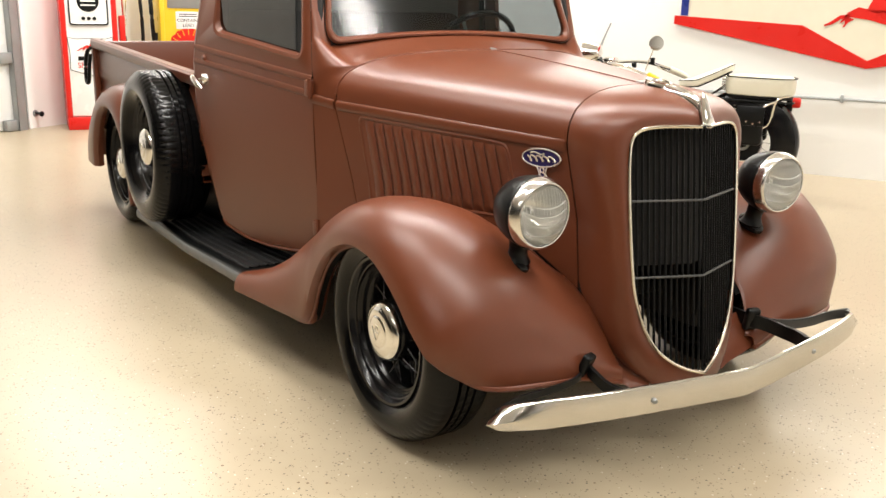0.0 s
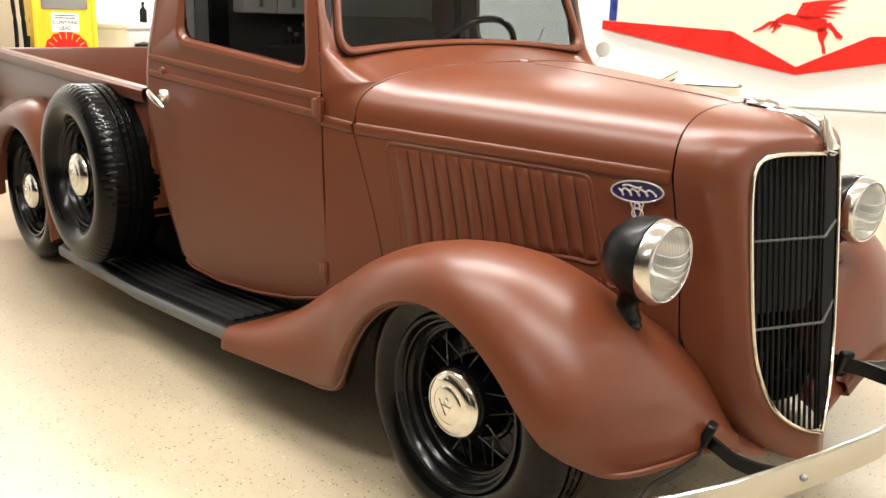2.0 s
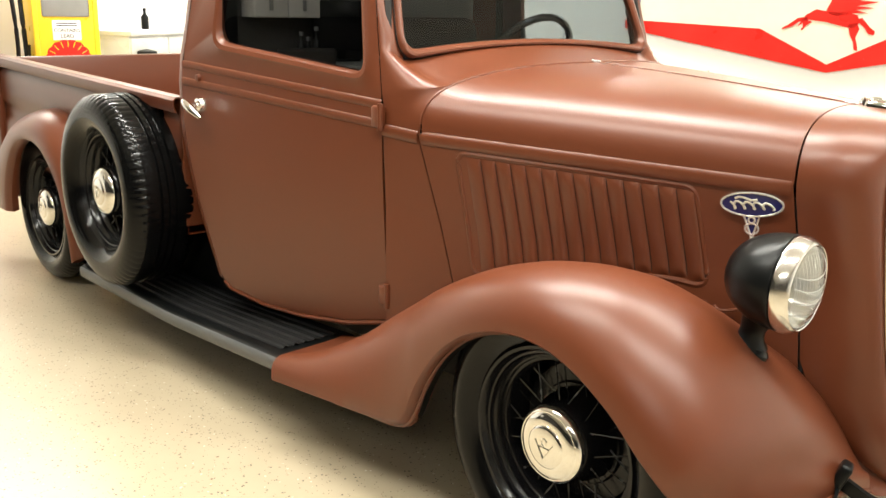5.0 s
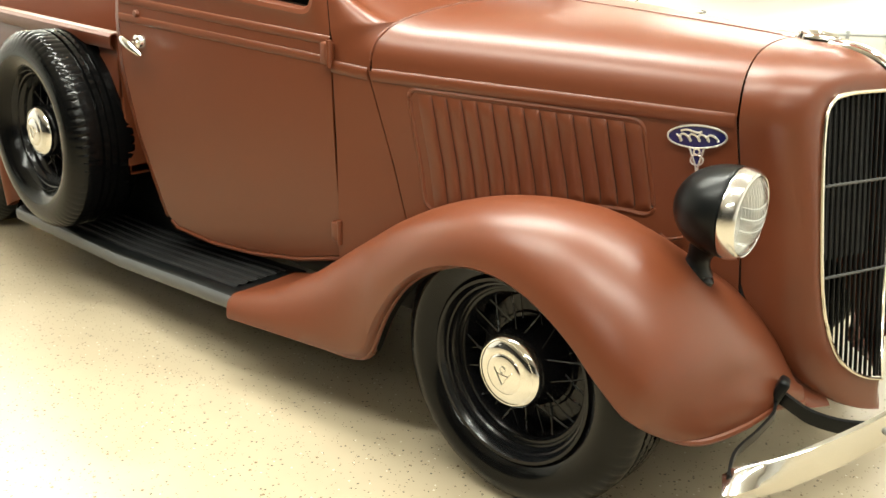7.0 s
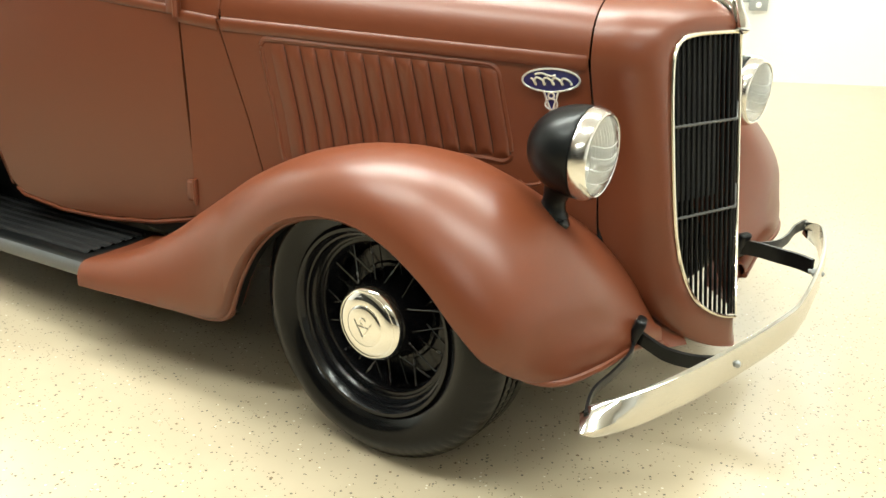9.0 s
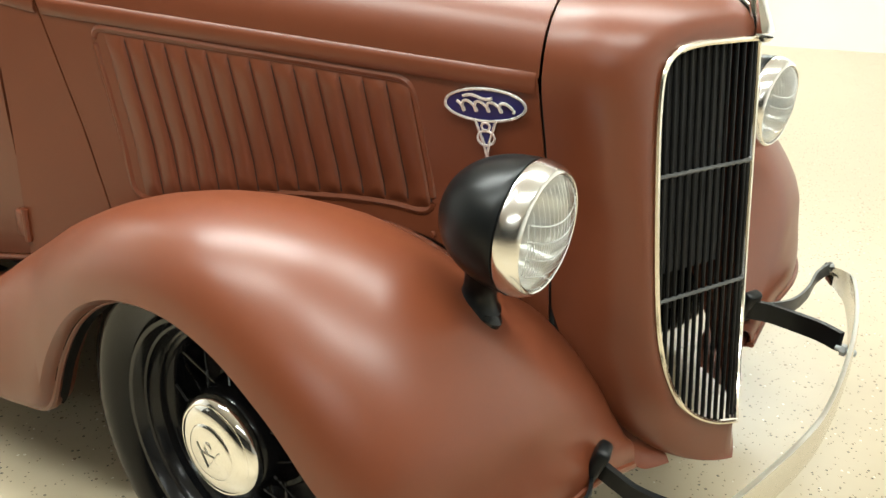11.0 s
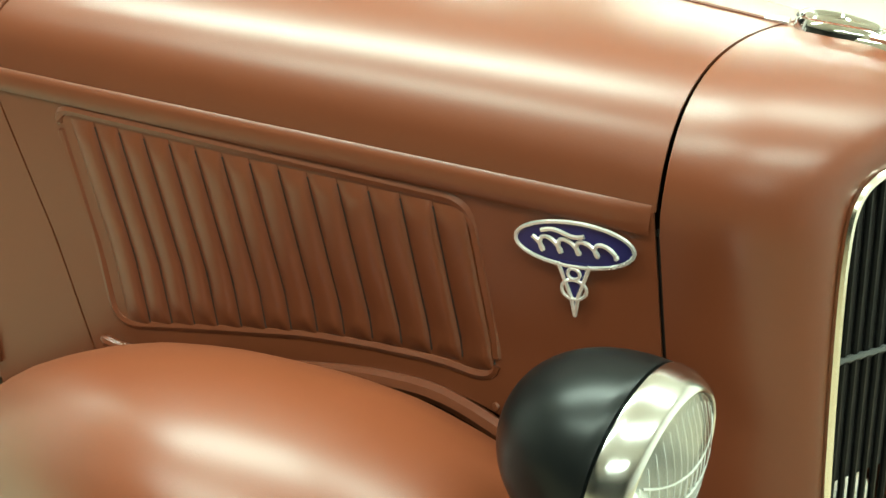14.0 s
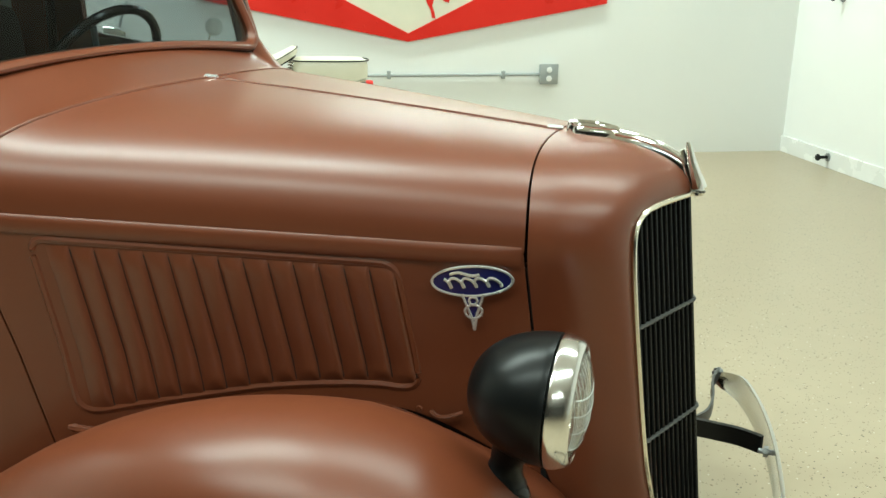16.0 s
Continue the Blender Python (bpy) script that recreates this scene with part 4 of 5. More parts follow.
        o = Vector((-d.y, d.x, 0)).normalized() * t
        rows.append([p + o + Vector((0, 0, w)), p + o - Vector((0, 0, w)), p - o - Vector((0, 0, w)), p - o + Vector((0, 0, w))])
    bm = sheet(rows, closed=True)
    bmesh.ops.holes_fill(bm, edges=[e for e in bm.edges if e.is_boundary])
    bmesh.ops.recalc_face_normals(bm, faces=bm.faces[:])
    return bm


def bolt_with_nut():
    return join(lathe([(0.0, 0.006), (0.005, 0.005), (0.008, 0.001), (0.008, -0.004), (0.006, -0.005), (0.006, -0.034), (0.0, -0.036)], 12, "x"),
                lathe([(0.006, -0.014), (0.012, -0.014), (0.012, -0.024), (0.006, -0.024)], 6, "x"))


def bumper_mount(arm, height, brace, width, metal, label, grommet, bolt):
    """One side's arm from the frame, the thin brace to the bumper's end, the rubber in the fender and the bolt."""
    part("bumper_arm", strap(arm, height, 0.006), SATIN_BLACK, bump, "black bumper arm")
    part("bumper_brace", strap(brace, width, 0.003), metal, bump, label)
    part("arm_grommet", moved(box(-0.012, 0.012, -0.021, 0.021, -0.036, 0.036, 0.008, 3), grommet), SATIN_BLACK, bump, "black rubber grommet")
    part("bolt", moved(bolt_with_nut(), Matrix.Translation(bolt)), GREY, bump)


bumper_mount([(0.36, -0.328, 0.366), (0.45, -0.328, 0.362), (0.49, -0.325, 0.348), (0.53, -0.320, 0.333), (0.59, -0.314, 0.333), (0.650, -0.302, 0.345)], 0.015,
             [(0.46, -0.345, 0.352), (0.480, -0.39, 0.346), (0.487, -0.48, 0.341), (0.490, -0.58, 0.338), (0.518, -0.662, 0.334)], 0.009, SATIN_BLACK, "",
             pose(0.462, -0.338, 0.372, 0, 22, 20), (0.676, -0.298, 0.349))
bumper_mount([(0.36, 0.298, 0.392), (0.46, 0.302, 0.390), (0.50, 0.326, 0.383), (0.55, 0.342, 0.374), (0.60, 0.338, 0.373), (0.645, 0.322, 0.372)], 0.020,
             [(0.48, 0.320, 0.384), (0.52, 0.40, 0.378), (0.525, 0.50, 0.372), (0.515, 0.60, 0.370), (0.522, 0.680, 0.368)], 0.015, BAR_GREY, "dull steel bumper brace",
             pose(0.460, 0.306, 0.392, 0, 16, -20), (0.674, 0.312, 0.362))
part("nut", moved(lathe([(0.0, -0.022), (0.006, -0.021), (0.006, -0.012), (0.012, -0.011), (0.012, 0.002)], 8, "x"), pose(0.524, 0.684, 0.370, 0, 0, 50)), GREY, bump)


SPOKE_GREY = mottled(material("dull_spoke_enamel", (0.03, 0.03, 0.03), 0.3), (0.012, 0.012, 0.012), (0.026, 0.026, 0.026), 30, rough=(0.2, 0.3))


# wheels
def tyre_profile(R=0.34, w=0.205):
    h = w / 2
    return [(0.205, h - 0.036), (0.213, h - 0.022), (0.225, h - 0.012), (0.240, h - 0.004), (0.258, h), (R - 0.046, h - 0.002), (R - 0.026, h - 0.011), (R - 0.010, h - 0.026), (R - 0.003, h - 0.038),
            (R, h - 0.052), (R - 0.001, 0.030), (R - 0.010, 0.028), (R - 0.010, 0.022), (R, 0.020), (R, 0.004), (R - 0.008, 0.002), (R - 0.008, -0.002), (R, -0.004), (R, -0.020), (R - 0.010, -0.022), (R - 0.010, -0.028), (R - 0.001, -0.030), (R, -h + 0.052),
            (R - 0.003, -h + 0.038), (R - 0.010, -h + 0.026), (R - 0.026, -h + 0.011), (R - 0.046, -h + 0.002), (0.258, -h), (0.240, -h + 0.004), (0.225, -h + 0.012), (0.213, -h + 0.022), (0.205, -h + 0.036)]


def tyre_mesh(R, w, seg=360):
    """The tyre turned from its profile, with slots cut across the tread."""
    prof = tyre_profile(R, w)
    rows = []
    for k in range(seg):
        a = 2 * math.pi * k / seg
        row = []
        for i, (r, h) in enumerate(prof):
            if abs(h) > 0.055 and r > R - 0.015:
                r -= 0.0035 if k % 5 == (0 if h > 0 else 3) else 0.0
            elif 0.003 < abs(h) < 0.021 and r > R - 0.001:
                r -= 0.003 if (k + 2 * i) % 6 == 0 else 0.0
            row.append((r * math.cos(a), h, r * math.sin(a)))
        rows.append(row)
    rows.append(rows[0])
    bm = sheet(rows)
    bmesh.ops.remove_doubles(bm, verts=bm.verts[:], dist=1e-5)
    bmesh.ops.recalc_face_normals(bm, faces=bm.faces[:])
    return bm


def wheel_parts(root, R=0.318, w=0.205):
    """Built round the axis y, its outer face towards -y."""
    tyre = part("tyre", tyre_mesh(R, w), RUBBER, root, "black radial tyre")
    rim = part("rim", lathe([(0.206, -0.074), (0.213, -0.080), (0.211, -0.087), (0.204, -0.086), (0.199, -0.078), (0.196, -0.070), (0.192, -0.068), (0.190, -0.060), (0.187, -0.056), (0.184, -0.050), (0.180, -0.050), (0.178, -0.044), (0.172, -0.044), (0.170, -0.040),
                             (0.166, -0.036), (0.162, -0.01), (0.160, 0.06), (0.19, 0.08)], 56), BLACK, root, "black wire wheel rim")
    for k in range(28):
        a = 2 * math.pi * (k + 0.5) / 28
        b = a + (0.28 if k % 2 else -0.28)
        y = -0.052 if k % 4 < 2 else 0.0
        part("wire_spoke", tube([(0.07 * math.cos(b), y, 0.07 * math.sin(b)), (0.167 * math.cos(a), -0.03 if k % 2 else -0.015, 0.167 * math.sin(a))], 0.0019, 5), SPOKE_GREY, rim)
    part("hub", lathe([(0.0, -0.070), (0.082, -0.068), (0.088, -0.060), (0.088, -0.04), (0.098, -0.02), (0.10, 0.02), (0.05, 0.05)], 40), BLACK, root)
    part("brake_drum", lathe([(0.0, 0.012), (0.098, 0.012), (0.102, 0.006), (0.110, 0.006), (0.114, 0.014), (0.15, 0.016), (0.158, 0.03), (0.200, 0.045), (0.203, 0.08)], 40), BLACK, root)
    cap = part("hub_cap", lathe([(0.0, -0.1040), (0.022, -0.1035), (0.040, -0.1020), (0.0445, -0.1005), (0.0465, -0.0985), (0.050, -0.0988), (0.060, -0.0970), (0.069, -0.0935), (0.0725, -0.0905), (0.0745, -0.0908), (0.080, -0.0870), (0.0845, -0.0800), (0.0855, -0.0740), (0.082, -0.070)], 48), CHROME, root, "domed chrome hub cap")
    part("cap_mark", join(tube([(-0.024, -0.1036, 0.012), (0, -0.1045, -0.024), (0.024, -0.1036, 0.012)], 0.0013, 6), tube([(-0.016, -0.1045, 0.0), (0.016, -0.1045, 0.0)], 0.0012, 6),
                          tube([(0.007 * math.cos(a), -0.1043, 0.012 + 0.008 * math.sin(a)) for a in np.linspace(0, 6.283, 13)[:-1]], 0.0012, 6, closed=True)), CHROME, cap)


HUB_Y = 0.612


def wheel_at(name, m):
    root = new(name)
    root.parent = truck
    root.matrix_world = m
    return root


first = wheel_at("wheel", pose(0.015, -HUB_Y, 0.385, 0, 0, 0))
wheel_parts(first)
for m in (pose(0.015, HUB_Y, 0.385, 0, 40, 180), pose(-2.875, -HUB_Y, 0.388, 0, 25, 0), pose(-2.85, HUB_Y, 0.385, 0, 70, 180)):
    copy_thing(first, m)
spare = wheel_at("spare_wheel", pose(-1.975, -0.716, 0.614, 0, 12, 0))
wheel_parts(spare, 0.335, 0.245)
for x in (0.015, -2.85):
    part("axle", tube([(x, -0.56, 0.385), (x, 0.56, 0.385)], 0.04, 10), DARK, truck)
# Near-black panels added for the shade behind the front wheels.
both("wheel_shade", lambda: box(-0.46, 0.20, -0.375, -0.36, 0.27, 0.53, 0.004), DARK, truck)
# Underbody and engine bay as plain boxes, their shade put into the colour.
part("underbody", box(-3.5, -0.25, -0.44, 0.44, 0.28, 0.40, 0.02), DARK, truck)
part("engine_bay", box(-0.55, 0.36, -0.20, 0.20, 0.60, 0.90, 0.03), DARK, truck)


# headlights
def headlight(sgn):
    root = new("headlight")
    root.parent = truck
    root.matrix_world = pose(0.371, -0.455 * sgn, 0.774, 0, 2, 4 * sgn) @ Matrix.Diagonal((0.94, 0.94, 0.94, 1))
    part("bowl", lathe([(0.099 * math.sin(k / 18 * math.pi / 2) ** 0.92, -0.130 * math.cos(k / 18 * math.pi / 2) ** 0.95) for k in range(18)] + [(0.0992, -0.003), (0.0985, -0.0015), (0.092, -0.001)], 72, "x"), SATIN_BLACK, root, "satin black headlight bowl")
    part("ring", lathe([(0.092, 0.0015), (0.0985, 0.0015), (0.1000, 0.0025), (0.1005, 0.005), (0.1000, 0.010), (0.0985, 0.017), (0.0962, 0.024), (0.0930, 0.0305), (0.0895, 0.0345), (0.0868, 0.0358), (0.0850, 0.0350), (0.0842, 0.0320)], 72, "x"), RING_CHROME, root, "worn chrome headlight ring")
    part("reflector", lathe([(0.0, -0.060), (0.02, -0.056), (0.04, -0.042), (0.058, -0.022), (0.073, 0.004), (0.082, 0.030)], 48, "x"), REFLECTOR, root)
    part("bulb", lathe([(0.0, -0.012), (0.008, -0.016), (0.011, -0.026), (0.009, -0.040), (0.007, -0.056)], 16, "x"), SILVER, root)
    lens = part("lens", lathe([(0.0, 0.053), (0.021, 0.0523), (0.042, 0.0495), (0.060, 0.0445), (0.075, 0.038), (0.0848, 0.032), (0.0825, 0.030), (0.060, 0.041), (0.03, 0.048), (0.0, 0.0495)], 56, "x"), LENS, root, "pressed glass lens with a fluted band")

    def on_lens(y, z):
        return (0.0533 - 2.8 * (y * y + z * z), y, z)

    def sag(z, y):
        return z - 0.013 * (1 - (y / 0.068) ** 2)
    ribs = (0.036, 0.012, -0.014, -0.040)
    for z in ribs:
        w = 0.93 * math.sqrt(0.080 ** 2 - z * z)
        part("rib", tube([on_lens(y, sag(z, y)) for y in np.linspace(-w, w, 15)], 0.0014, 6), FLUTE, lens)
    for k in range(29):
        y = -0.070 + k * 0.005
        top = 0.94 * math.sqrt(0.081 ** 2 - y * y)
        for low, high in zip(ribs[1:] + ribs[:1], ribs[:3] + (0.09,)):
            a, b = max(sag(low, y), -top), min(sag(high, y), top)
            if b - a > 0.008 and (high < 0.02 or k % 2 == 0):
                part("flute", tube([on_lens(y, z) for z in np.linspace(a, b, 4)], 0.0011 if high < 0.09 else 0.0008, 5), FLUTE, lens)
    fl = Matrix.Diagonal((1, sgn, 1, 1))
    part("stand", moved(tube(curve([(-0.050, 0.0, -0.070), (-0.062, 0.002, -0.105), (-0.066, 0.004, -0.128), (-0.070, 0.005, -0.150)], 8), [0.040, 0.034, 0.029, 0.026, 0.026, 0.028, 0.033, 0.040], 16), fl), SATIN_BLACK, root)
    part("foot", moved(moved(lathe([(0.0, 0.012), (0.022, 0.011), (0.032, 0.007), (0.037, 0.0), (0.037, -0.012)], 28, "z"), pose(-0.070, 0.004, -0.150, -8, 22, 0) @ Matrix.Diagonal((1.35, 0.85, 1, 1))), fl), BLACK, root, "glossy black headlight foot")


headlight(1)
headlight(-1)


# badges on the hood's flanks
def badge(mirrored):
    root = new("badge")
    root.parent = truck
    c = on_side(0.193, 0.876)
    ax = (on_side(0.25, 0.880) - on_side(0.13, 0.872)).normalized()
    up = Vector((0, 0, 1)) - ax * ax.z
    up = (on_side(0.19, 0.93) - on_side(0.19, 0.82)).normalized()
    nz = ax.cross(up).normalized()
    up = nz.cross(ax)
    m = Matrix((ax, up, nz)).transposed().to_4x4()
    m.translation = c + nz * 0.002
    if mirrored:
        m = MIRROR @ m @ Matrix.Diagonal((-1, 1, 1, 1))
    root.matrix_world = m
    oval = [(0.063 * math.cos(a), 0.0255 * math.sin(a)) for a in np.linspace(0, 2 * math.pi, 49)[:-1]]
    part("oval", prism(oval, 0.004), NAVY, root, "navy enamel oval", smooth=False)
    part("oval_rim", tube([(x * 1.0, y * 1.0, 0.004) for x, y in oval], 0.0024, 6, closed=True), SILVER, root)
    part("wedge", prism([(-0.017, -0.020), (0.017, -0.020), (0.004, -0.062), (0.0, -0.084), (-0.004, -0.062)], 0.004, 0.0005), NAVY, root, smooth=False)
    part("wedge_rim", join(tube([(-0.017, -0.022, 0.0045), (-0.004, -0.062, 0.0045), (0, -0.086, 0.0045)], 0.0024, 6), tube([(0.017, -0.022, 0.0045), (0.004, -0.062, 0.0045), (0, -0.086, 0.0045)], 0.0024, 6)), SILVER, root)
    ring = [(0.0065 * math.cos(a), -0.034 + 0.0065 * math.sin(a), 0.005) for a in np.linspace(0, 2 * math.pi, 17)[:-1]]
    big = [(0.0135 * math.cos(a), -0.053 + 0.012 * math.sin(a), 0.005) for a in np.linspace(0, 2 * math.pi, 21)[:-1]]
    part("ring", join(tube(ring, 0.0022, 6, closed=True), tube(big, 0.0022, 6, closed=True)), SILVER, root)
    # the raised mark: plain chrome waves
    wave = [(-0.044 + 0.088 * t + 0.0055 * math.sin(t * 9 * math.pi), 0.0085 * math.cos(t * 9 * math.pi + 0.6) * (1 - 0.25 * t) - 0.002, 0.005) for t in np.linspace(0, 1, 90)]
    sweep = [(-0.034 + 0.046 * t, 0.0125 + 0.003 * math.sin(t * 6.0), 0.005) for t in np.linspace(0, 1, 14)]
    part("raised_mark", join(tube(wave, 0.0026, 6), tube(sweep, 0.0026, 6)), SILVER, root, "chrome raised wave mark")


badge(False)
badge(True)


# mascot on the shell: a plain streamlined chrome form
def ornament():
    root = new("hood_ornament")
    root.parent = truck

    def shell_top(x):
        s = min(1.0, max(0.0, (x - 0.246) / 0.236)) ** (1 / 0.9)
        return 1.069 - 0.088 * (1 - math.sqrt(max(0.0, 1 - s * s))) ** 1.05
    xs = np.linspace(0.256, 0.488, 26)

    def width(x):
        return interp(x, (0.256, 0.262, 0.28, 0.31, 0.35, 0.40, 0.45, 0.488), (0.004, 0.010, 0.018, 0.020, 0.018, 0.014, 0.011, 0.009))

    def tall(x):
        return interp(x, (0.256, 0.27, 0.34, 0.42, 0.488), (0.004, 0.008, 0.012, 0.016, 0.020))
    rows = [[(x, width(x) * math.cos(a), shell_top(x) - 0.010 + (0.010 + tall(x)) * max(0.0, math.sin(a)) ** 0.7) for a in np.linspace(0, math.pi, 13)] for x in xs]
    part("wing_body", sheet(rows, flip=True), CHROME, root)

    def pad(f, a):
        """A teardrop outline, blunt behind and pointed ahead."""
        c, d = math.cos(a), math.sin(a)
        x = 0.306 + 0.046 * f * c
        return x, 0.023 * f * d * (1 - 0.42 * c)
    angles = np.linspace(0, 2 * math.pi, 41)[:-1]
    rows = [[(*pad(f, a), shell_top(pad(f, a)[0]) + h) for a in angles] for f, h in ((1.08, -0.012), (1.08, 0.004), (1.0, 0.013), (0.86, 0.016), (0.80, 0.011), (0.4, 0.012), (0.02, 0.012))]
    plate = sheet(rows, closed=True)
    bmesh.ops.recalc_face_normals(plate, faces=plate.faces[:])
    part("pad", plate, CHROME, root)
    part("pad_rim", tube([(*pad(0.90, a), shell_top(pad(0.90, a)[0]) + 0.0155) for a in angles], 0.0035, 8, closed=True, ref=(0, 0, 1)), CHROME, root)
    for s in (-1, 1):
        part("streamer", tube([(x, s * width(x) * 0.75, shell_top(x) + tall(x) * 0.8) for x in np.linspace(0.345, 0.486, 14)], 0.0035, 6), CHROME, root)
    part("rear_tip", lathe([(0.0, 0.010), (0.006, 0.009), (0.011, 0.004), (0.012, -0.004), (0.010, -0.012)], 20, "z"), CHROME, root).data.transform(Matrix.Translation((0.268, 0, shell_top(0.268) + 0.012)))
    part("head", moved(tube(curve([(0.466, 0, 1.066), (0.471, 0, 1.048), (0.478, 0, 1.025), (0.486, 0, 1.004), (0.491, 0, 0.988), (0.488, 0, 0.976)], 14), [0.003, 0.0045, 0.006, 0.007, 0.008, 0.009, 0.010, 0.011, 0.012, 0.013, 0.0135, 0.013, 0.010, 0.004], 12), Matrix.Diagonal((1, 1.6, 1, 1))), CHROME, root)
    for s in (-1, 1):
        part("mane", tube([(0.458, s * 0.005, 1.052), (0.468, s * 0.009, 1.022), (0.480, s * 0.011, 0.995)], [0.003, 0.005, 0.004], 8), CHROME, root)


ornament()


# ---- things round the walls ----
def thing(name, u, v, z, rz, label, category, group=""):
    return group_of(name, ROOM @ pose(u, v, z, 0, 0, rz), label, category, group)


def piece(root, name, bm, mat, label="", smooth=True, parent=None):
    """A part built in its thing's own coordinates."""
    ob = part(name, bm, mat, None, label, smooth)
    ob.parent = parent or root
    return ob


def words(root, body, x, y, z, size, mat, name="lettering"):
    data = bpy.data.curves.new(name, "FONT")
    data.body, data.size, data.align_x, data.align_y, data.extrude = body, size, "CENTER", "CENTER", 0.0006
    data.materials.append(mat)
    ob = new(name, data)
    ob.parent = root
    ob.matrix_local = pose(x, y, z, 90, 0, 0)
    return ob


# Battens added out of view, so that each light has a body.
def lamp_fixture(u, v):
    root = thing("ceiling_light", u, v, CEIL, 0, "white ceiling batten with fluorescent tubes, added out of view", "lamp", "ceiling lights")
    piece(root, "housing", box(-1.18, 1.18, -0.09, 0.09, -0.07, 0, 0.01), WHITE)
    for y in (-0.045, 0.045):
        piece(root, "tube", tube([(-1.14, y, -0.088), (1.14, y, -0.088)], 0.013), WHITE)


for lamp_u, lamp_v, lamp_power in LAMPS:
    lamp_fixture(lamp_u, lamp_v)

# sign on the north wall; built facing -y, x along the wall
sign = thing("enamel_sign", 0, V_NORTH, 0, 0, "large white enamel sign with a red chevron band and blue edges", "sign")
S = 0.067


def flat(loop, d, lift):
    """A flat plate on the wall, from (u, z) corners."""
    return moved(prism([(u, z - S) for u, z in loop], d), pose(0, -lift, 0, 90, 0, 0))


piece(sign, "panel", flat([(-0.71, 1.16), (0.17, 1.13), (0.63, 0.90), (1.09, 1.13), (1.97, 1.16), (1.97, 2.35), (-0.71, 2.35)], 0.012, 0.004), CREAM, "cream enamel field", smooth=False)
piece(sign, "chevron_band", flat([(-0.76, 1.188), (0.17, 1.147), (0.63, 0.917), (1.09, 1.147), (2.02, 1.188), (2.02, 1.127), (0.63, 0.862), (-0.76, 1.127)], 0.014, 0.008), RED, "red chevron band", smooth=False)
for u in (-0.715, 1.92):
    piece(sign, "edge_stripe", flat([(u, 1.190), (u + 0.055, 1.190), (u + 0.055, 2.35), (u, 2.35)], 0.013, 0.008), BLUE, "blue edge stripe", smooth=False)
for u, z in ((-0.2, 1.13), (-0.05, 1.05), (0.15, 1.11), (0.42, 0.99), (0.72, 0.905), (0.86, 0.96), (1.1, 1.10), (1.45, 1.07), (1.75, 1.14), (0.33, 0.965)):
    piece(sign, "screw", moved(lathe([(0.0, 0.003), (0.005, 0.002), (0.007, 0)], 10, "z"), pose(u, -0.022, z - S, 90, 0, 0)), RED)
# the sign's red figure as plain leaping shapes
FIG = [[(0.40, 1.165), (0.47, 1.215), (0.60, 1.20), (0.70, 1.175), (0.78, 1.16), (0.815, 1.20), (0.80, 1.25), (0.72, 1.27), (0.60, 1.27), (0.52, 1.285), (0.45, 1.245)],
       [(0.47, 1.235), (0.40, 1.225), (0.34, 1.18), (0.295, 1.155), (0.30, 1.145), (0.36, 1.165), (0.41, 1.20), (0.47, 1.205)],
       [(0.46, 1.215), (0.435, 1.20), (0.44, 1.165), (0.425, 1.145), (0.44, 1.145), (0.46, 1.175), (0.50, 1.20)],
       [(0.74, 1.19), (0.76, 1.12), (0.79, 1.07), (0.80, 1.02), (0.825, 1.015), (0.815, 1.06), (0.80, 1.10), (0.82, 1.16), (0.80, 1.20)],
       [(0.79, 1.22), (0.85, 1.17), (0.88, 1.13), (0.92, 1.12), (0.925, 1.145), (0.885, 1.175), (0.83, 1.235)],
       [(0.58, 1.265), (0.66, 1.24), (0.76, 1.262), (0.86, 1.265), (0.78, 1.285), (0.90, 1.30), (0.79, 1.31), (0.93, 1.34), (0.80, 1.345), (0.93, 1.39), (0.74, 1.38), (0.62, 1.36)]]
for loop in FIG:
    piece(sign, "red_shape", flat([(0.63 + (u - 0.63) * 0.95, z) for u, z in loop], 0.003, 0.0165), RED, smooth=False)

conduit = thing("wall_conduit", 0, V_NORTH, 0, 0, "grey metal conduit running along the white wall", "conduit")
piece(conduit, "pipe", tube([(-1.2, -0.018, 0.56), (1.56, -0.018, 0.575)], 0.011), LINE_PAINT)
for u in (-0.6, 0.5, 1.3):
    piece(conduit, "clip", box(u - 0.012, u + 0.012, -0.032, 0, 0.545, 0.60, 0.003), LINE_PAINT)
outlet = thing("outlet_box", 1.62, V_NORTH, 0.58, 0, "grey metal outlet box with two white sockets", "outlet")
piece(outlet, "box", box(-0.06, 0.06, -0.05, 0, -0.065, 0.065, 0.008), LINE_PAINT)
piece(outlet, "cover", box(-0.065, 0.065, -0.056, -0.05, -0.07, 0.07, 0.003), LINE_PAINT)
for z in (-0.03, 0.03):
    piece(outlet, "socket", moved(lathe([(0.0, 0.006), (0.019, 0.005), (0.021, 0)], 20, "z"), pose(0, -0.055, z, 90, 0, 0)), WHITE, "white socket")


def door_stop(u, v, z, rz):
    root = thing("door_stop", u, v, z, rz, "black rubber stop on a short wall bracket", "door stop", "stops on the walls")
    piece(root, "plate", lathe([(0.0, -0.008), (0.028, -0.008), (0.03, 0)], 20), GREY)
    piece(root, "stem", tube([(0, 0, 0), (0, -0.075, 0)], 0.011), SATIN_BLACK)
    piece(root, "knob", lathe([(0.0, -0.092), (0.018, -0.089), (0.024, -0.080), (0.022, -0.070), (0.011, -0.066)], 24), SATIN_BLACK)


door_stop(U_EAST - 0.016, 4.02, 0.075, -90)
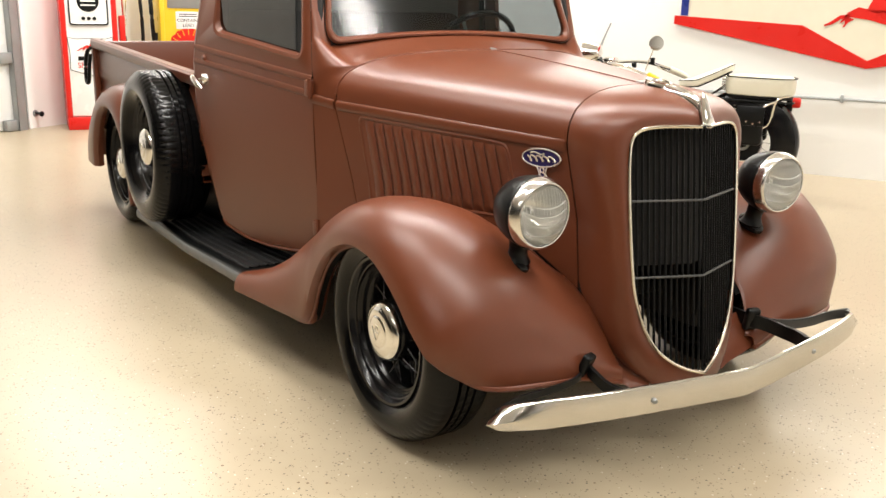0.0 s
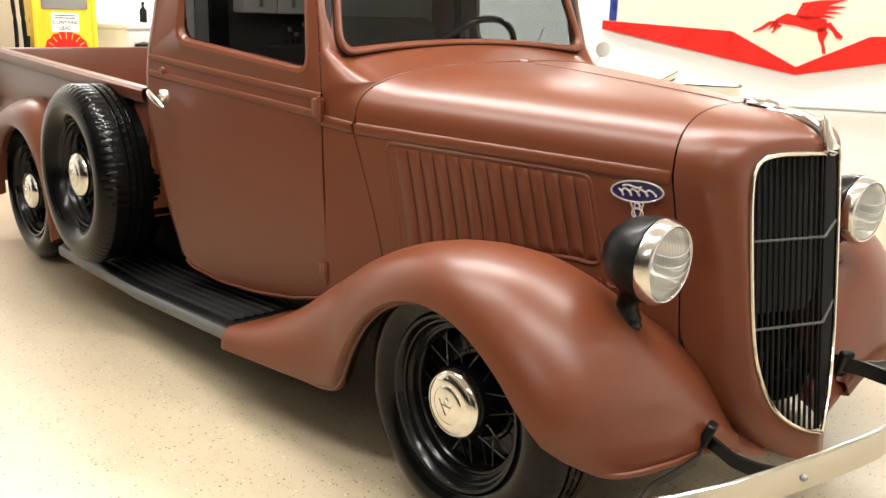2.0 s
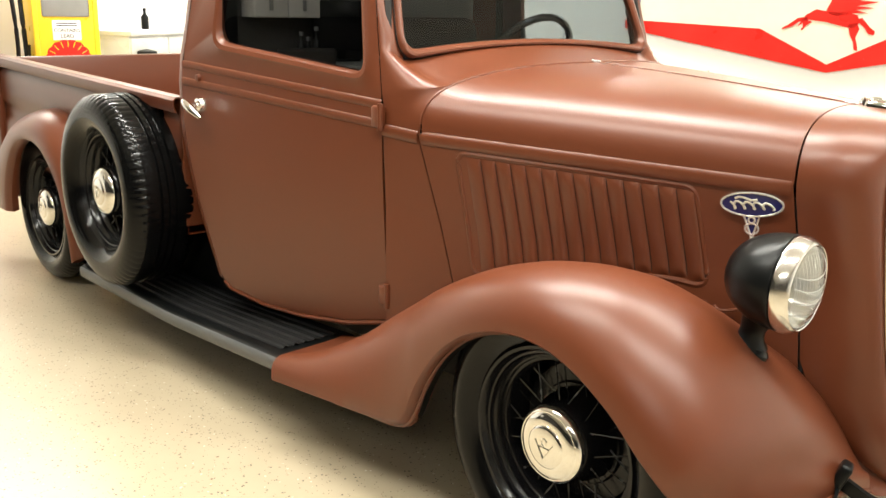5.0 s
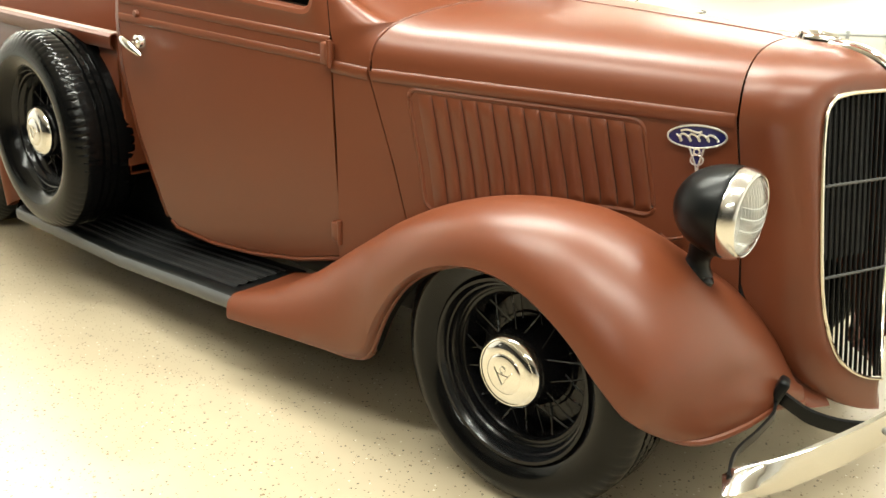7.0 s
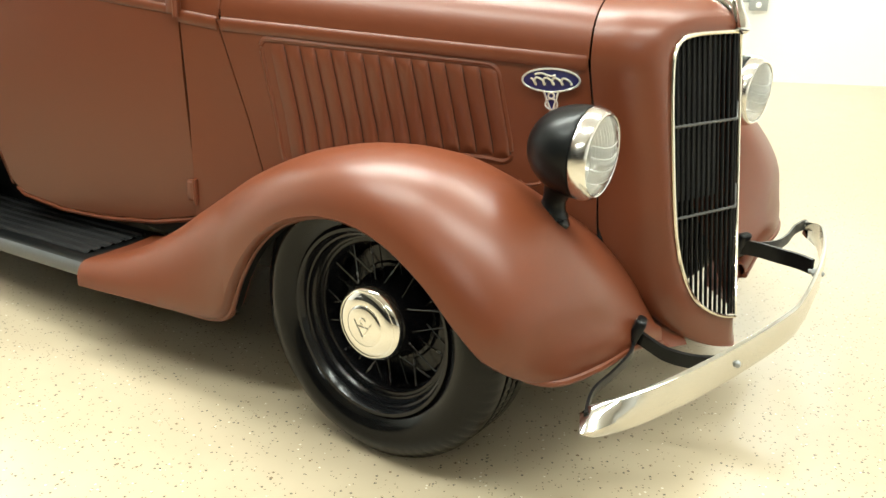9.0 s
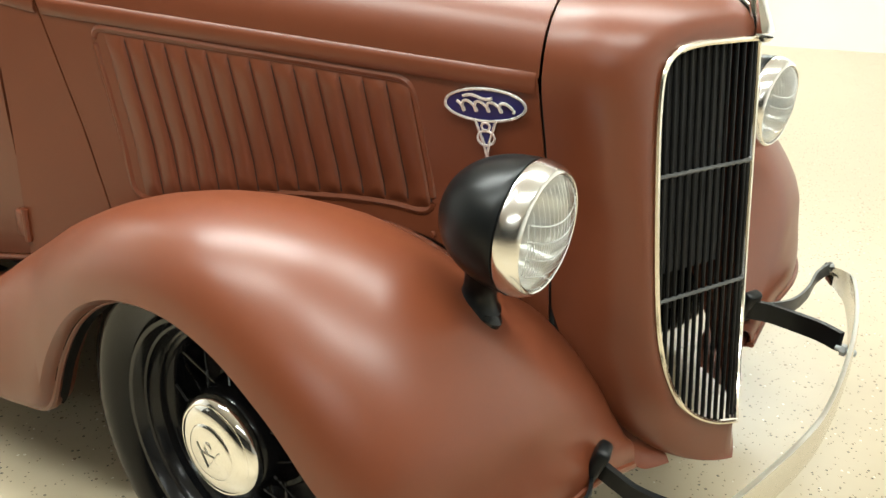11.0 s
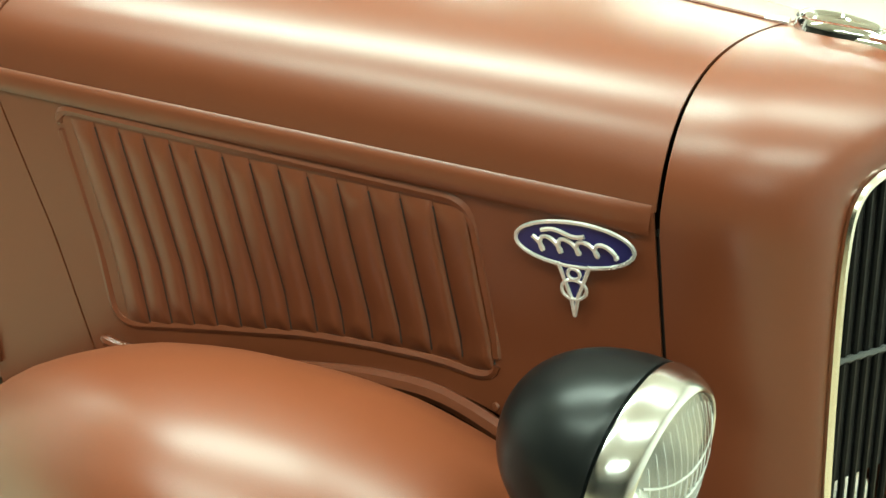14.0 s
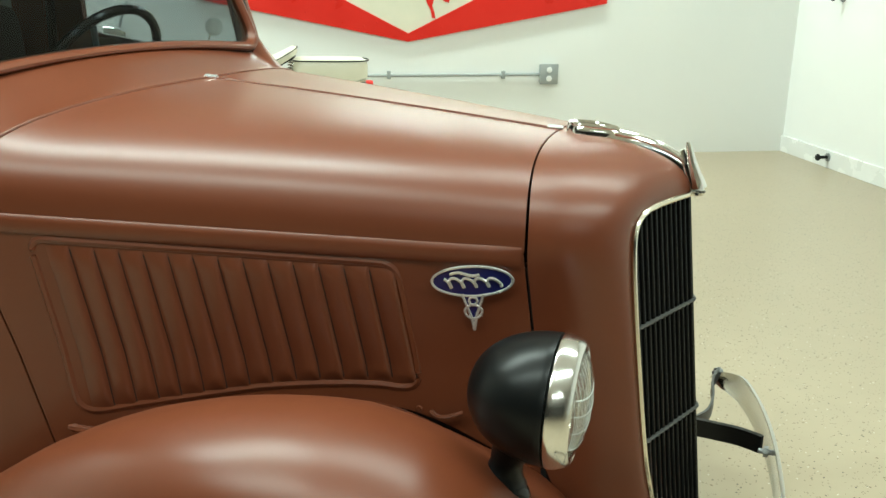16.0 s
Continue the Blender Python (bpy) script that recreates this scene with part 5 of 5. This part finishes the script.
door_stop(U_EAST, 4.12, 1.135, -90)
door_stop(U_WEST, 3.07, 0.13, 90)

# overhead door in the west wall
gd = group_of("door_1", ROOM, "white sectional overhead door, closed", "garage door", kind="structure")
for k in range(4):
    z = 0.005 + k * 0.60
    piece(gd, "section", box(U_WEST - 0.09, U_WEST - 0.04, DOOR_V0 + 0.005, DOOR_V1 - 0.005, z, z + 0.592, 0.008), WHITE)
for v in (DOOR_V1 - 0.13, DOOR_V0 + 0.03):
    piece(gd, "track", join(box(U_WEST - 0.035, U_WEST + 0.03, v, v + 0.006, 0, 2.6), box(U_WEST + 0.024, U_WEST + 0.03, v, v + 0.09, 0, 2.6), box(U_WEST - 0.035, U_WEST + 0.03, v + 0.084, v + 0.09, 0, 2.6)), GREY, "grey steel door track", smooth=False)
    for z in (0.05, 0.62, 1.22):
        piece(gd, "roller_bracket", box(U_WEST - 0.036, U_WEST + 0.02, v - 0.12, v + 0.02, z - 0.045, z + 0.045, 0.006), GREY)


# fuel pumps
def pump(u, v, w, body_mat, edge_mat, label):
    root = thing("fuel_pump", u, v, 0, 50, label, "fuel pump", "fuel pumps by the wall")
    piece(root, "base", box(-w - 0.02, w + 0.02, -0.02, 0.44, 0, 0.11, 0.01), edge_mat)
    piece(root, "cabinet", box(-w, w, 0.0, 0.42, 0.11, 1.70, 0.02, 3), body_mat)
    for s in (-1, 1):
        piece(root, "corner_strip", box(s * w - 0.022, s * w + 0.022, -0.010, 0.43, 0.10, 1.72, 0.010), edge_mat)
    piece(root, "top", box(-w - 0.03, w + 0.03, -0.02, 0.44, 1.70, 1.78, 0.02), edge_mat)
    return root


p1 = pump(-5.485, 3.315, 0.208, WHITE, RED, "white fuel pump with red edges and a dial plate")
piece(p1, "dial_plate", box(-0.16, 0.16, -0.008, 0.0, 0.90, 1.25, 0.02), SATIN_BLACK)
piece(p1, "dial_face", box(-0.148, 0.148, -0.012, -0.004, 0.912, 1.238, 0.014), WHITE)
piece(p1, "dial", moved(lathe([(0.0, 0.004), (0.088, 0.003), (0.09, 0)], 40, "z"), pose(0, -0.012, 1.10, 90, 0, 0)), SATIN_BLACK)
for k in range(3):
    piece(p1, "dial_bar", box(-0.06, 0.06, -0.019, -0.013, 1.060 + k * 0.035, 1.072 + k * 0.035), WHITE, smooth=False)
    piece(p1, "knob", moved(lathe([(0.0, 0.006), (0.014, 0.005), (0.016, 0)], 16, "z"), pose(-0.045 + 0.045 * k, -0.012, 0.955, 90, 0, 0)), SATIN_BLACK)
shield = [(-0.19, 0.80), (-0.12, 0.785), (0, 0.79), (0.12, 0.785), (0.19, 0.80), (0.175, 0.66), (0.18, 0.52), (0.09, 0.49), (0, 0.465), (-0.09, 0.49), (-0.18, 0.52), (-0.175, 0.66)]
piece(p1, "shield_edge", moved(prism(shield, 0.003), pose(0, -0.001, 0, 90, 0, 0)), SATIN_BLACK, smooth=False)
piece(p1, "shield", moved(prism([(x * 0.965, 0.64 + (z - 0.64) * 0.965) for x, z in shield], 0.003), pose(0, -0.0035, 0, 90, 0, 0)), WHITE, smooth=False)
piece(p1, "name_bar", box(-0.11, 0.11, -0.009, -0.006, 0.60, 0.635), SATIN_BLACK, smooth=False)
words(p1, "SPECIAL", 0, -0.0085, 0.557, 0.066, RED)
for loop in FIG:
    piece(p1, "red_shape", moved(prism([((u - 0.62) * 0.36, 0.70 + (z - 1.2) * 0.36) for u, z in loop], 0.002), pose(0, -0.0065, 0, 90, 0, 0)), RED, smooth=False)
nozzle = piece(p1, "nozzle", tube([(0.275, 0.10, 0.82), (0.30, 0.08, 0.95), (0.30, 0.06, 1.15), (0.285, 0.02, 1.22)], [0.014, 0.018, 0.022, 0.014], 10), CHROME, "chrome nozzle")
piece(p1, "nozzle_boot", box(0.252, 0.30, 0.04, 0.16, 0.70, 0.98, 0.01), RED)
piece(p1, "hose", tube(curve([(0.26, 0.25, 1.55), (0.41, 0.15, 1.35), (0.45, 0.10, 0.95), (0.44, 0.12, 0.55), (0.39, 0.15, 0.42), (0.33, 0.12, 0.55), (0.295, 0.10, 0.80)], 40), 0.016, 8), SATIN_BLACK, "black rubber hose")

p2 = pump(-5.42, 4.50, 0.245, YELLOW, YELLOW, "yellow fuel pump with a red scallop and a notice plate")
piece(p2, "price_panel", box(-0.19, 0.19, -0.010, 0.0, 1.04, 1.36, 0.012), GREY, "dull metal price panel")
piece(p2, "notice_plate", box(-0.115, 0.115, -0.006, 0.0, 0.845, 1.01, 0.006), WHITE, "white notice plate")
words(p2, "CONTAINS", 0, -0.0075, 0.925, 0.042, SATIN_BLACK)
words(p2, "LEAD", 0, -0.0075, 0.878, 0.045, SATIN_BLACK)
for z in (0.985, 0.965):
    piece(p2, "small_bar", box(-0.085, 0.085, -0.0075, -0.006, z - 0.004, z + 0.004), SATIN_BLACK, smooth=False)
scallop = []
for k in range(61):
    a = math.pi * (-0.12 + 1.24 * k / 60)
    r = 0.185 + 0.010 * abs(math.sin(k * math.pi / 6))
    scallop.append((r * math.cos(a), 0.66 + r * math.sin(a)))
piece(p2, "scallop", moved(prism(scallop + [(-0.07, 0.50), (0.07, 0.50)], 0.004), pose(0, -0.001, 0, 90, 0, 0)), RED, "red scalloped emblem", smooth=False)
for k in range(9):
    a = math.pi * (0.08 + 0.84 * k / 8)
    piece(p2, "scallop_rib", tube([(0.13 * math.cos(a), -0.006, 0.66 + 0.13 * math.sin(a)), (0.18 * math.cos(a), -0.006, 0.66 + 0.18 * math.sin(a))], 0.004, 6), YELLOW)
piece(p2, "name_bar", box(-0.14, 0.14, -0.008, -0.005, 0.62, 0.69), YELLOW, smooth=False)
piece(p2, "hose", tube(curve([(-0.27, 0.2, 1.6), (-0.33, 0.1, 1.3), (-0.33, 0.05, 0.9), (-0.31, 0.1, 0.6), (-0.29, 0.15, 0.8)], 30), 0.02, 8), SATIN_BLACK, "black rubber hose")

# counter by the far wall
ct = thing("counter", -5.94, 5.30, 0, 90, "white cabinet with a white worktop and grey handles", "cabinet")
piece(ct, "carcass", box(0.0, 1.9, -0.57, 0.0, 0.08, 0.86, 0.004), WHITE)
piece(ct, "plinth", box(0.02, 1.88, -0.52, -0.02, 0.0, 0.08), SATIN_BLACK)
piece(ct, "worktop", box(-0.02, 1.93, -0.61, 0.0, 0.86, 0.905, 0.006), WHITE, "white worktop")
for k in range(3):
    x0, x1 = 0.01 + k * 0.63, 0.625 + k * 0.63
    d = piece(ct, "cabinet_door", box(x0, x1, -0.59, -0.57, 0.10, 0.66, 0.006), WHITE)
    piece(ct, "handle", box(x0 + 0.26, x0 + 0.34, -0.61, -0.59, 0.60, 0.63, 0.006), GREY, parent=d)
    piece(ct, "drawer", box(x0, x1, -0.59, -0.57, 0.68, 0.84, 0.006), WHITE)
can = thing("black_canister", -5.29, 5.46, 0, 0, "black canister with a grey band standing by the counter", "canister")
piece(can, "body", lathe([(0.0, 0.0), (0.10, 0.0), (0.105, 0.02), (0.105, 0.66), (0.09, 0.72), (0.0, 0.74)], 28, "z"), SATIN_BLACK)
piece(can, "band", lathe([(0.107, 0.50), (0.107, 0.60)], 28, "z"), GREY)
bt = thing("bottle", -5.6, 5.92, 0.905, 0, "small dark bottle on the worktop", "bottle")
piece(bt, "body", lathe([(0.0, 0.0), (0.035, 0.0), (0.037, 0.01), (0.037, 0.12), (0.014, 0.15), (0.014, 0.18), (0.0, 0.18)], 20, "z"), SATIN_BLACK)
piece(bt, "cap", lathe([(0.0, 0.205), (0.016, 0.205), (0.016, 0.18), (0.0, 0.18)], 16, "z"), SATIN_BLACK)

# motorcycle by the north wall; x towards its rear
mc = thing("motorcycle", -0.12, 3.72, 0, 0, "black vintage motorcycle with cream seats and chrome handlebars", "motorcycle")


def moto_wheel(x):
    w = piece(mc, "wheel", lathe([(0.24, -0.03), (0.27, -0.045), (0.31, -0.04), (0.325, -0.02), (0.328, 0), (0.325, 0.02), (0.31, 0.04), (0.27, 0.045), (0.24, 0.03)], 40), RUBBER)
    w.location = (x, 0, 0.328)
    piece(mc, "rim", lathe([(0.245, -0.03), (0.235, -0.025), (0.232, 0), (0.235, 0.025), (0.245, 0.03)], 40), CHROME, parent=w)
    piece(mc, "brake_drum", lathe([(0.0, -0.05), (0.12, -0.045), (0.125, 0.0), (0.12, 0.045), (0.0, 0.05)], 28), SATIN_BLACK, parent=w)
    piece(mc, "hub", lathe([(0.0, -0.07), (0.05, -0.06), (0.06, 0), (0.05, 0.06), (0.0, 0.07)], 24), GREY, parent=w)
    for k in range(18):
        a = 2 * math.pi * k / 18
        piece(mc, "spoke", tube([(0.04 * math.cos(a + 0.4), 0.03 if k % 2 else -0.03, 0.04 * math.sin(a + 0.4)), (0.238 * math.cos(a), 0, 0.238 * math.sin(a))], 0.002, 4), GREY, parent=w)


moto_wheel(0.09)
moto_wheel(-1.22)


def mudguard(x, a0, a1):
    rows = []
    for a in np.linspace(radians(a0), radians(a1), 24):
        rows.append([(x + r * math.cos(a), y, 0.328 + r * math.sin(a)) for y, r in ((-0.075, 0.30), (-0.072, 0.334), (-0.05, 0.350), (0, 0.356), (0.05, 0.350), (0.072, 0.334), (0.075, 0.30))])
    return thick(sheet(rows), 0.003)


def valance(x, a0, a1, depth):
    """The deep skirts of a mudguard, left and right."""
    rows = []
    for a in np.linspace(radians(a0), radians(a1), 24):
        rows.append([(x + r * math.cos(a), y, 0.328 + r * math.sin(a)) for y, r in ((0.070, 0.334), (0.078, 0.318), (0.080, 0.318 - depth), (0.074, 0.313 - depth))])
    a = thick(sheet(rows), 0.003)
    return join(a, moved(thick(sheet(rows), 0.003), MIRROR))


guard = piece(mc, "rear_mudguard", mudguard(0.09, -15, 165), BLACK)
piece(mc, "valance", valance(0.09, -10, 160, 0.13), BLACK, parent=guard)
for s in (-1, 1):
    bag = piece(mc, "tool_bag", box(0.06, 0.22, 0.10 * s, 0.17 * s, 0.33, 0.58, 0.025, 3), SATIN_BLACK, "black leather tool bag with chrome studs")
    piece(mc, "bag_flap", box(0.055, 0.225, 0.165 * s, 0.176 * s, 0.46, 0.585, 0.005), SATIN_BLACK, parent=bag)
    for k in range(4):
        piece(mc, "stud", moved(lathe([(0.0, 0.004), (0.006, 0.003), (0.008, 0)], 8, "z"), pose(0.075 + k * 0.042, 0.176 * s, 0.475 + 0.012 * (k % 2), 90 * (1 if s < 0 else -1), 0, 0)), CHROME, parent=bag)
piece(mc, "tool_box", box(-0.16, 0.0, -0.16, -0.09, 0.42, 0.58, 0.025, 3), BLACK)
piece(mc, "exhaust", tube(curve([(-0.45, -0.13, 0.24), (-0.2, -0.17, 0.20), (0.1, -0.17, 0.21), (0.42, -0.17, 0.23)], 20), 0.028, 10), CHROME)
piece(mc, "front_mudguard", mudguard(-1.22, 20, 150), BLACK)
for s in (-1, 1):
    piece(mc, "frame_tube", tube(curve([(-0.95, 0, 0.85), (-0.75, 0.05 * s, 0.45), (-0.65, 0.10 * s, 0.22), (-0.25, 0.11 * s, 0.22), (0.12, 0.10 * s, 0.328)], 24), 0.016), BLACK)
    piece(mc, "seat_stay", tube(curve([(-0.30, 0.09 * s, 0.60), (-0.05, 0.11 * s, 0.55), (0.02, 0.11 * s, 0.44), (0.12, 0.10 * s, 0.328)], 16), 0.010), CHROME)
    piece(mc, "carrier_strut", tube(curve([(0.36, 0.10 * s, 0.66), (0.28, 0.11 * s, 0.62), (0.24, 0.11 * s, 0.46), (0.10, 0.11 * s, 0.44)], 16), 0.009), CHROME)
    piece(mc, "seat_spring", tube([(0.02 + 0.022 * math.cos(t), 0.07 * s + 0.022 * math.sin(t), 0.50 + 0.0045 * t) for t in np.linspace(0, 38, 90)], 0.004, 5), CHROME)
    piece(mc, "fork", tube([(-0.90, 0.09 * s, 0.80), (-1.22, 0.09 * s, 0.328)], 0.022), CHROME)
    piece(mc, "handlebar", tube(curve([(-0.88, 0.0, 0.80), (-0.85, 0.12 * s, 0.80), (-0.68, 0.25 * s, 0.80), (-0.49, 0.33 * s, 0.75)], 20), 0.012), CHROME)
    piece(mc, "grip", tube(curve([(-0.51, 0.322 * s, 0.758), (-0.45, 0.345 * s, 0.735), (-0.39, 0.36 * s, 0.705)], 8), [0.016, 0.019, 0.018, 0.019, 0.018, 0.019, 0.018, 0.015]), YELLOW if s < 0 else CREAM, "tan rubber grip")
    piece(mc, "lever", tube(curve([(-0.59, 0.27 * s, 0.77), (-0.53, 0.33 * s, 0.74), (-0.41, 0.40 * s, 0.69)], 10), 0.005), CHROME)
mir = piece(mc, "mirror", moved(lathe([(0.0, -0.016), (0.03, -0.012), (0.045, -0.002), (0.046, 0.004), (0.0, 0.006)], 28, "x"), pose(-0.45, -0.42, 0.965, 0, 0, -70)), CHROME, "round chrome mirror")
piece(mc, "mirror_stalk", tube(curve([(-0.54, -0.30, 0.77), (-0.50, -0.36, 0.86), (-0.455, -0.42, 0.955)], 10), 0.004), CHROME, parent=mir)
piece(mc, "choke_lever", tube(curve([(-1.05, 0.30, 0.80), (-1.02, 0.31, 0.92), (-0.97, 0.33, 1.06)], 10), [0.010, 0.009, 0.008, 0.007, 0.009, 0.007, 0.006, 0.005, 0.005, 0.006]), GREY)
piece(mc, "switch_block", box(-0.64, -0.61, -0.27, -0.24, 0.785, 0.825, 0.006), SATIN_BLACK)
piece(mc, "switch_block", box(-0.64, -0.61, 0.24, 0.27, 0.785, 0.835, 0.006), SATIN_BLACK)
piece(mc, "bar_clamp", box(-0.90, -0.82, -0.06, 0.06, 0.77, 0.84, 0.012), CHROME)
piece(mc, "tank", lathe([(0.0, -0.30), (0.06, -0.28), (0.12, -0.18), (0.15, 0.0), (0.13, 0.18), (0.07, 0.28), (0.0, 0.30)], 28, "x"), BLACK).location = (-0.58, 0, 0.55)
piece(mc, "engine", box(-0.62, -0.28, -0.12, 0.12, 0.24, 0.52, 0.03, 3), GREY)
piece(mc, "headlamp", lathe([(0.0, 0.10), (0.06, 0.08), (0.09, 0.02), (0.095, -0.03), (0.0, -0.04)], 28, "x"), CHROME).location = (-1.02, 0, 0.86)


def seat_pad(pts, z0, thick_):
    n = len(pts)
    rows = []
    for f, grow in ((0.0, 0.90), (0.06, 0.97), (0.25, 1.0), (0.7, 1.0), (0.9, 0.97), (1.0, 0.88)):
        rows.append([(x * 1.0 + (1 - grow) * (cx - x), y * grow, z0(x) + thick_ * f) for x, y, cx in pts])
    bm = sheet(rows, closed=True)
    bm.verts.ensure_lookup_table()
    bm.faces.new([bm.verts[k] for k in range(n)][::-1])
    bm.faces.new([bm.verts[k] for k in range(5 * n, 6 * n)])
    bmesh.ops.recalc_face_normals(bm, faces=bm.faces[:])
    return bm


def oval(x0, x1, w, power=3.0, n=40):
    cx, a = (x0 + x1) / 2, (x1 - x0) / 2
    return [(cx + a * math.copysign(abs(math.cos(t)) ** (2 / power), math.cos(t)), w * math.copysign(abs(math.sin(t)) ** (2 / power), math.sin(t)), cx) for t in np.linspace(0, 2 * math.pi, n + 1)[:-1]]


pil = piece(mc, "pillion_seat", seat_pad(oval(-0.06, 0.38, 0.13), lambda x: 0.645, 0.125), CREAM, "cream vinyl pillion seat with dark piping")
piece(mc, "piping", tube([(x, y, 0.762) for x, y, c in oval(-0.065, 0.385, 0.132)], 0.004, 6, closed=True), SATIN_BLACK, parent=pil)
piece(mc, "seat_base", seat_pad(oval(-0.05, 0.37, 0.12), lambda x: 0.625, 0.02), SATIN_BLACK, parent=pil)
sad = piece(mc, "saddle", seat_pad([(x, y * interp(x, (-0.38, -0.22, -0.05), (0.35, 0.8, 1.0)), c) for x, y, c in oval(-0.37, -0.02, 0.14, 2.4)], lambda x: interp(x, (-0.37, -0.23, -0.11, -0.02), (0.668, 0.686, 0.742, 0.792)), 0.046), CREAM, "cream vinyl saddle with dark piping")
SADDLE = [(x, y * interp(x, (-0.38, -0.22, -0.05), (0.35, 0.8, 1.0)), interp(x, (-0.37, -0.23, -0.11, -0.02), (0.668, 0.686, 0.742, 0.792))) for x, y, c in oval(-0.373, -0.017, 0.141, 2.4)]
piece(mc, "piping", tube([(x, y, z + 0.040) for x, y, z in SADDLE], 0.0028, 6, closed=True), SATIN_BLACK, parent=sad)
piece(mc, "saddle_pan", seat_pad([(x * 0.94 - 0.011, y * 0.72, -0.195) for x, y, z in SADDLE], lambda x: interp(x, (-0.37, -0.23, -0.11, -0.02), (0.658, 0.676, 0.732, 0.782)), 0.014), SATIN_BLACK, parent=sad)
piece(mc, "saddle_rail", tube(curve([(-0.05, 0, 0.775), (-0.05, 0, 0.71), (-0.16, 0, 0.62)], 10), 0.008), CHROME, parent=sad)
for s in (-1, 1):
    piece(mc, "saddle_spring", tube([(-0.06 + 0.014 * math.cos(t), 0.075 * s + 0.014 * math.sin(t), 0.665 + 0.0026 * t) for t in np.linspace(0, 38, 90)], 0.0035, 5), CHROME, parent=sad)
    piece(mc, "carrier_rail", tube(curve([(-0.22, 0.085 * s, 0.60), (0.0, 0.10 * s, 0.612), (0.34, 0.10 * s, 0.612), (0.385, 0.05 * s, 0.612)], 16), 0.007), SATIN_BLACK)
    piece(mc, "crash_bar", tube(curve([(-0.10, 0.14 * s, 0.475), (0.10, 0.15 * s, 0.475), (0.18, 0.15 * s, 0.50), (0.21, 0.14 * s, 0.58), (0.27, 0.12 * s, 0.615)], 18), 0.010), CHROME)
piece(mc, "carrier_post", tube([(0.15, 0, 0.70 - 0.075), (0.15, 0, 0.52)], 0.016), SATIN_BLACK)
tail = piece(mc, "tail_lamp", moved(lathe([(0.0, 0.05), (0.03, 0.046), (0.034, 0.03), (0.034, 0.0), (0.0, 0.0)], 24, "x"), pose(0.37, 0.05, 0.605)), RED, "red tail lamp")
piece(mc, "lamp_bracket", box(0.33, 0.37, 0.02, 0.08, 0.54, 0.62, 0.006), SATIN_BLACK, parent=tail)


# dim desk corner beside the overhead door
room_box("trim", U_WEST, U_WEST + 0.03, DOOR_V0 - 0.14, DOOR_V0, 0, DOOR_H, SATIN_BLACK, label="dark door jamb", category="trim", bevel=0.004)
tb = thing("desk", -5.52, -2.0, 0, 0, "light grey desk with thin black legs", "desk")
piece(tb, "desktop", box(-0.38, 0.38, -0.70, 0.60, 0.715, 0.75, 0.006), LINE_PAINT)
for x in (-0.34, 0.34):
    for y in (-0.65, 0.55):
        piece(tb, "leg", tube([(x, y, 0), (x, y, 0.715)], 0.02), SATIN_BLACK)
mon = thing("monitor", -5.72, -1.92, 0.75, 90, "black flat monitor on the desk", "monitor")
piece(mon, "screen", box(-0.24, 0.24, -0.02, 0.02, 0.08, 0.46, 0.008), BLACK)
piece(mon, "stand", box(-0.03, 0.03, 0.0, 0.04, 0.015, 0.2, 0.005), SATIN_BLACK)
piece(mon, "foot", box(-0.12, 0.12, -0.09, 0.09, 0.0, 0.015, 0.004), SATIN_BLACK)
for x, y, h in ((-5.55, -1.52, 0.20), (-5.62, -1.60, 0.16), (-5.50, -1.62, 0.24)):
    bo = thing("bottle", x, y, 0.75, 0, "dark spray bottle standing on the desk", "bottle", "bottles on the desk")
    piece(bo, "body", lathe([(0.0, 0.0), (0.034, 0.0), (0.036, 0.01), (0.036, h * 0.6), (0.013, h * 0.8), (0.013, h), (0.0, h)], 18, "z"), SATIN_BLACK)
    piece(bo, "cap", lathe([(0.0, h + 0.03), (0.018, h + 0.03), (0.018, h), (0.0, h)], 14, "z"), GREY)
chair = thing("desk_chair", -5.05, -1.28, 0, 0, "dark grey desk chair on a black post", "chair")
piece(chair, "seat", box(-0.24, 0.24, -0.22, 0.22, 0.44, 0.52, 0.035, 3), CLOTH)
piece(chair, "backrest", moved(box(-0.03, 0.03, -0.21, 0.21, 0.0, 0.40, 0.025, 3), pose(0.22, 0, 0.50, 0, 8, 0)), CLOTH)
piece(chair, "post", tube([(0, 0, 0.08), (0, 0, 0.44)], 0.026, 10), SATIN_BLACK)
for k in range(5):
    ang = 2 * math.pi * k / 5
    piece(chair, "foot", tube([(0, 0, 0.09), (0.27 * math.cos(ang), 0.27 * math.sin(ang), 0.022)], [0.022, 0.018], 8), SATIN_BLACK)
wc = thing("wall_cabinet", -5.95, -1.44, 1.08, 90, "white wall cabinet over the desk", "cabinet")
piece(wc, "carcass", box(-0.26, 0.26, -0.32, 0.0, 0.0, 0.70, 0.004), WHITE)
for x in (-0.255, 0.005):
    d = piece(wc, "cabinet_door", box(x, x + 0.25, -0.34, -0.32, 0.005, 0.695, 0.004), WHITE)
    piece(wc, "handle", box(x + 0.11, x + 0.14, -0.352, -0.34, 0.05, 0.13, 0.004), GREY, parent=d)
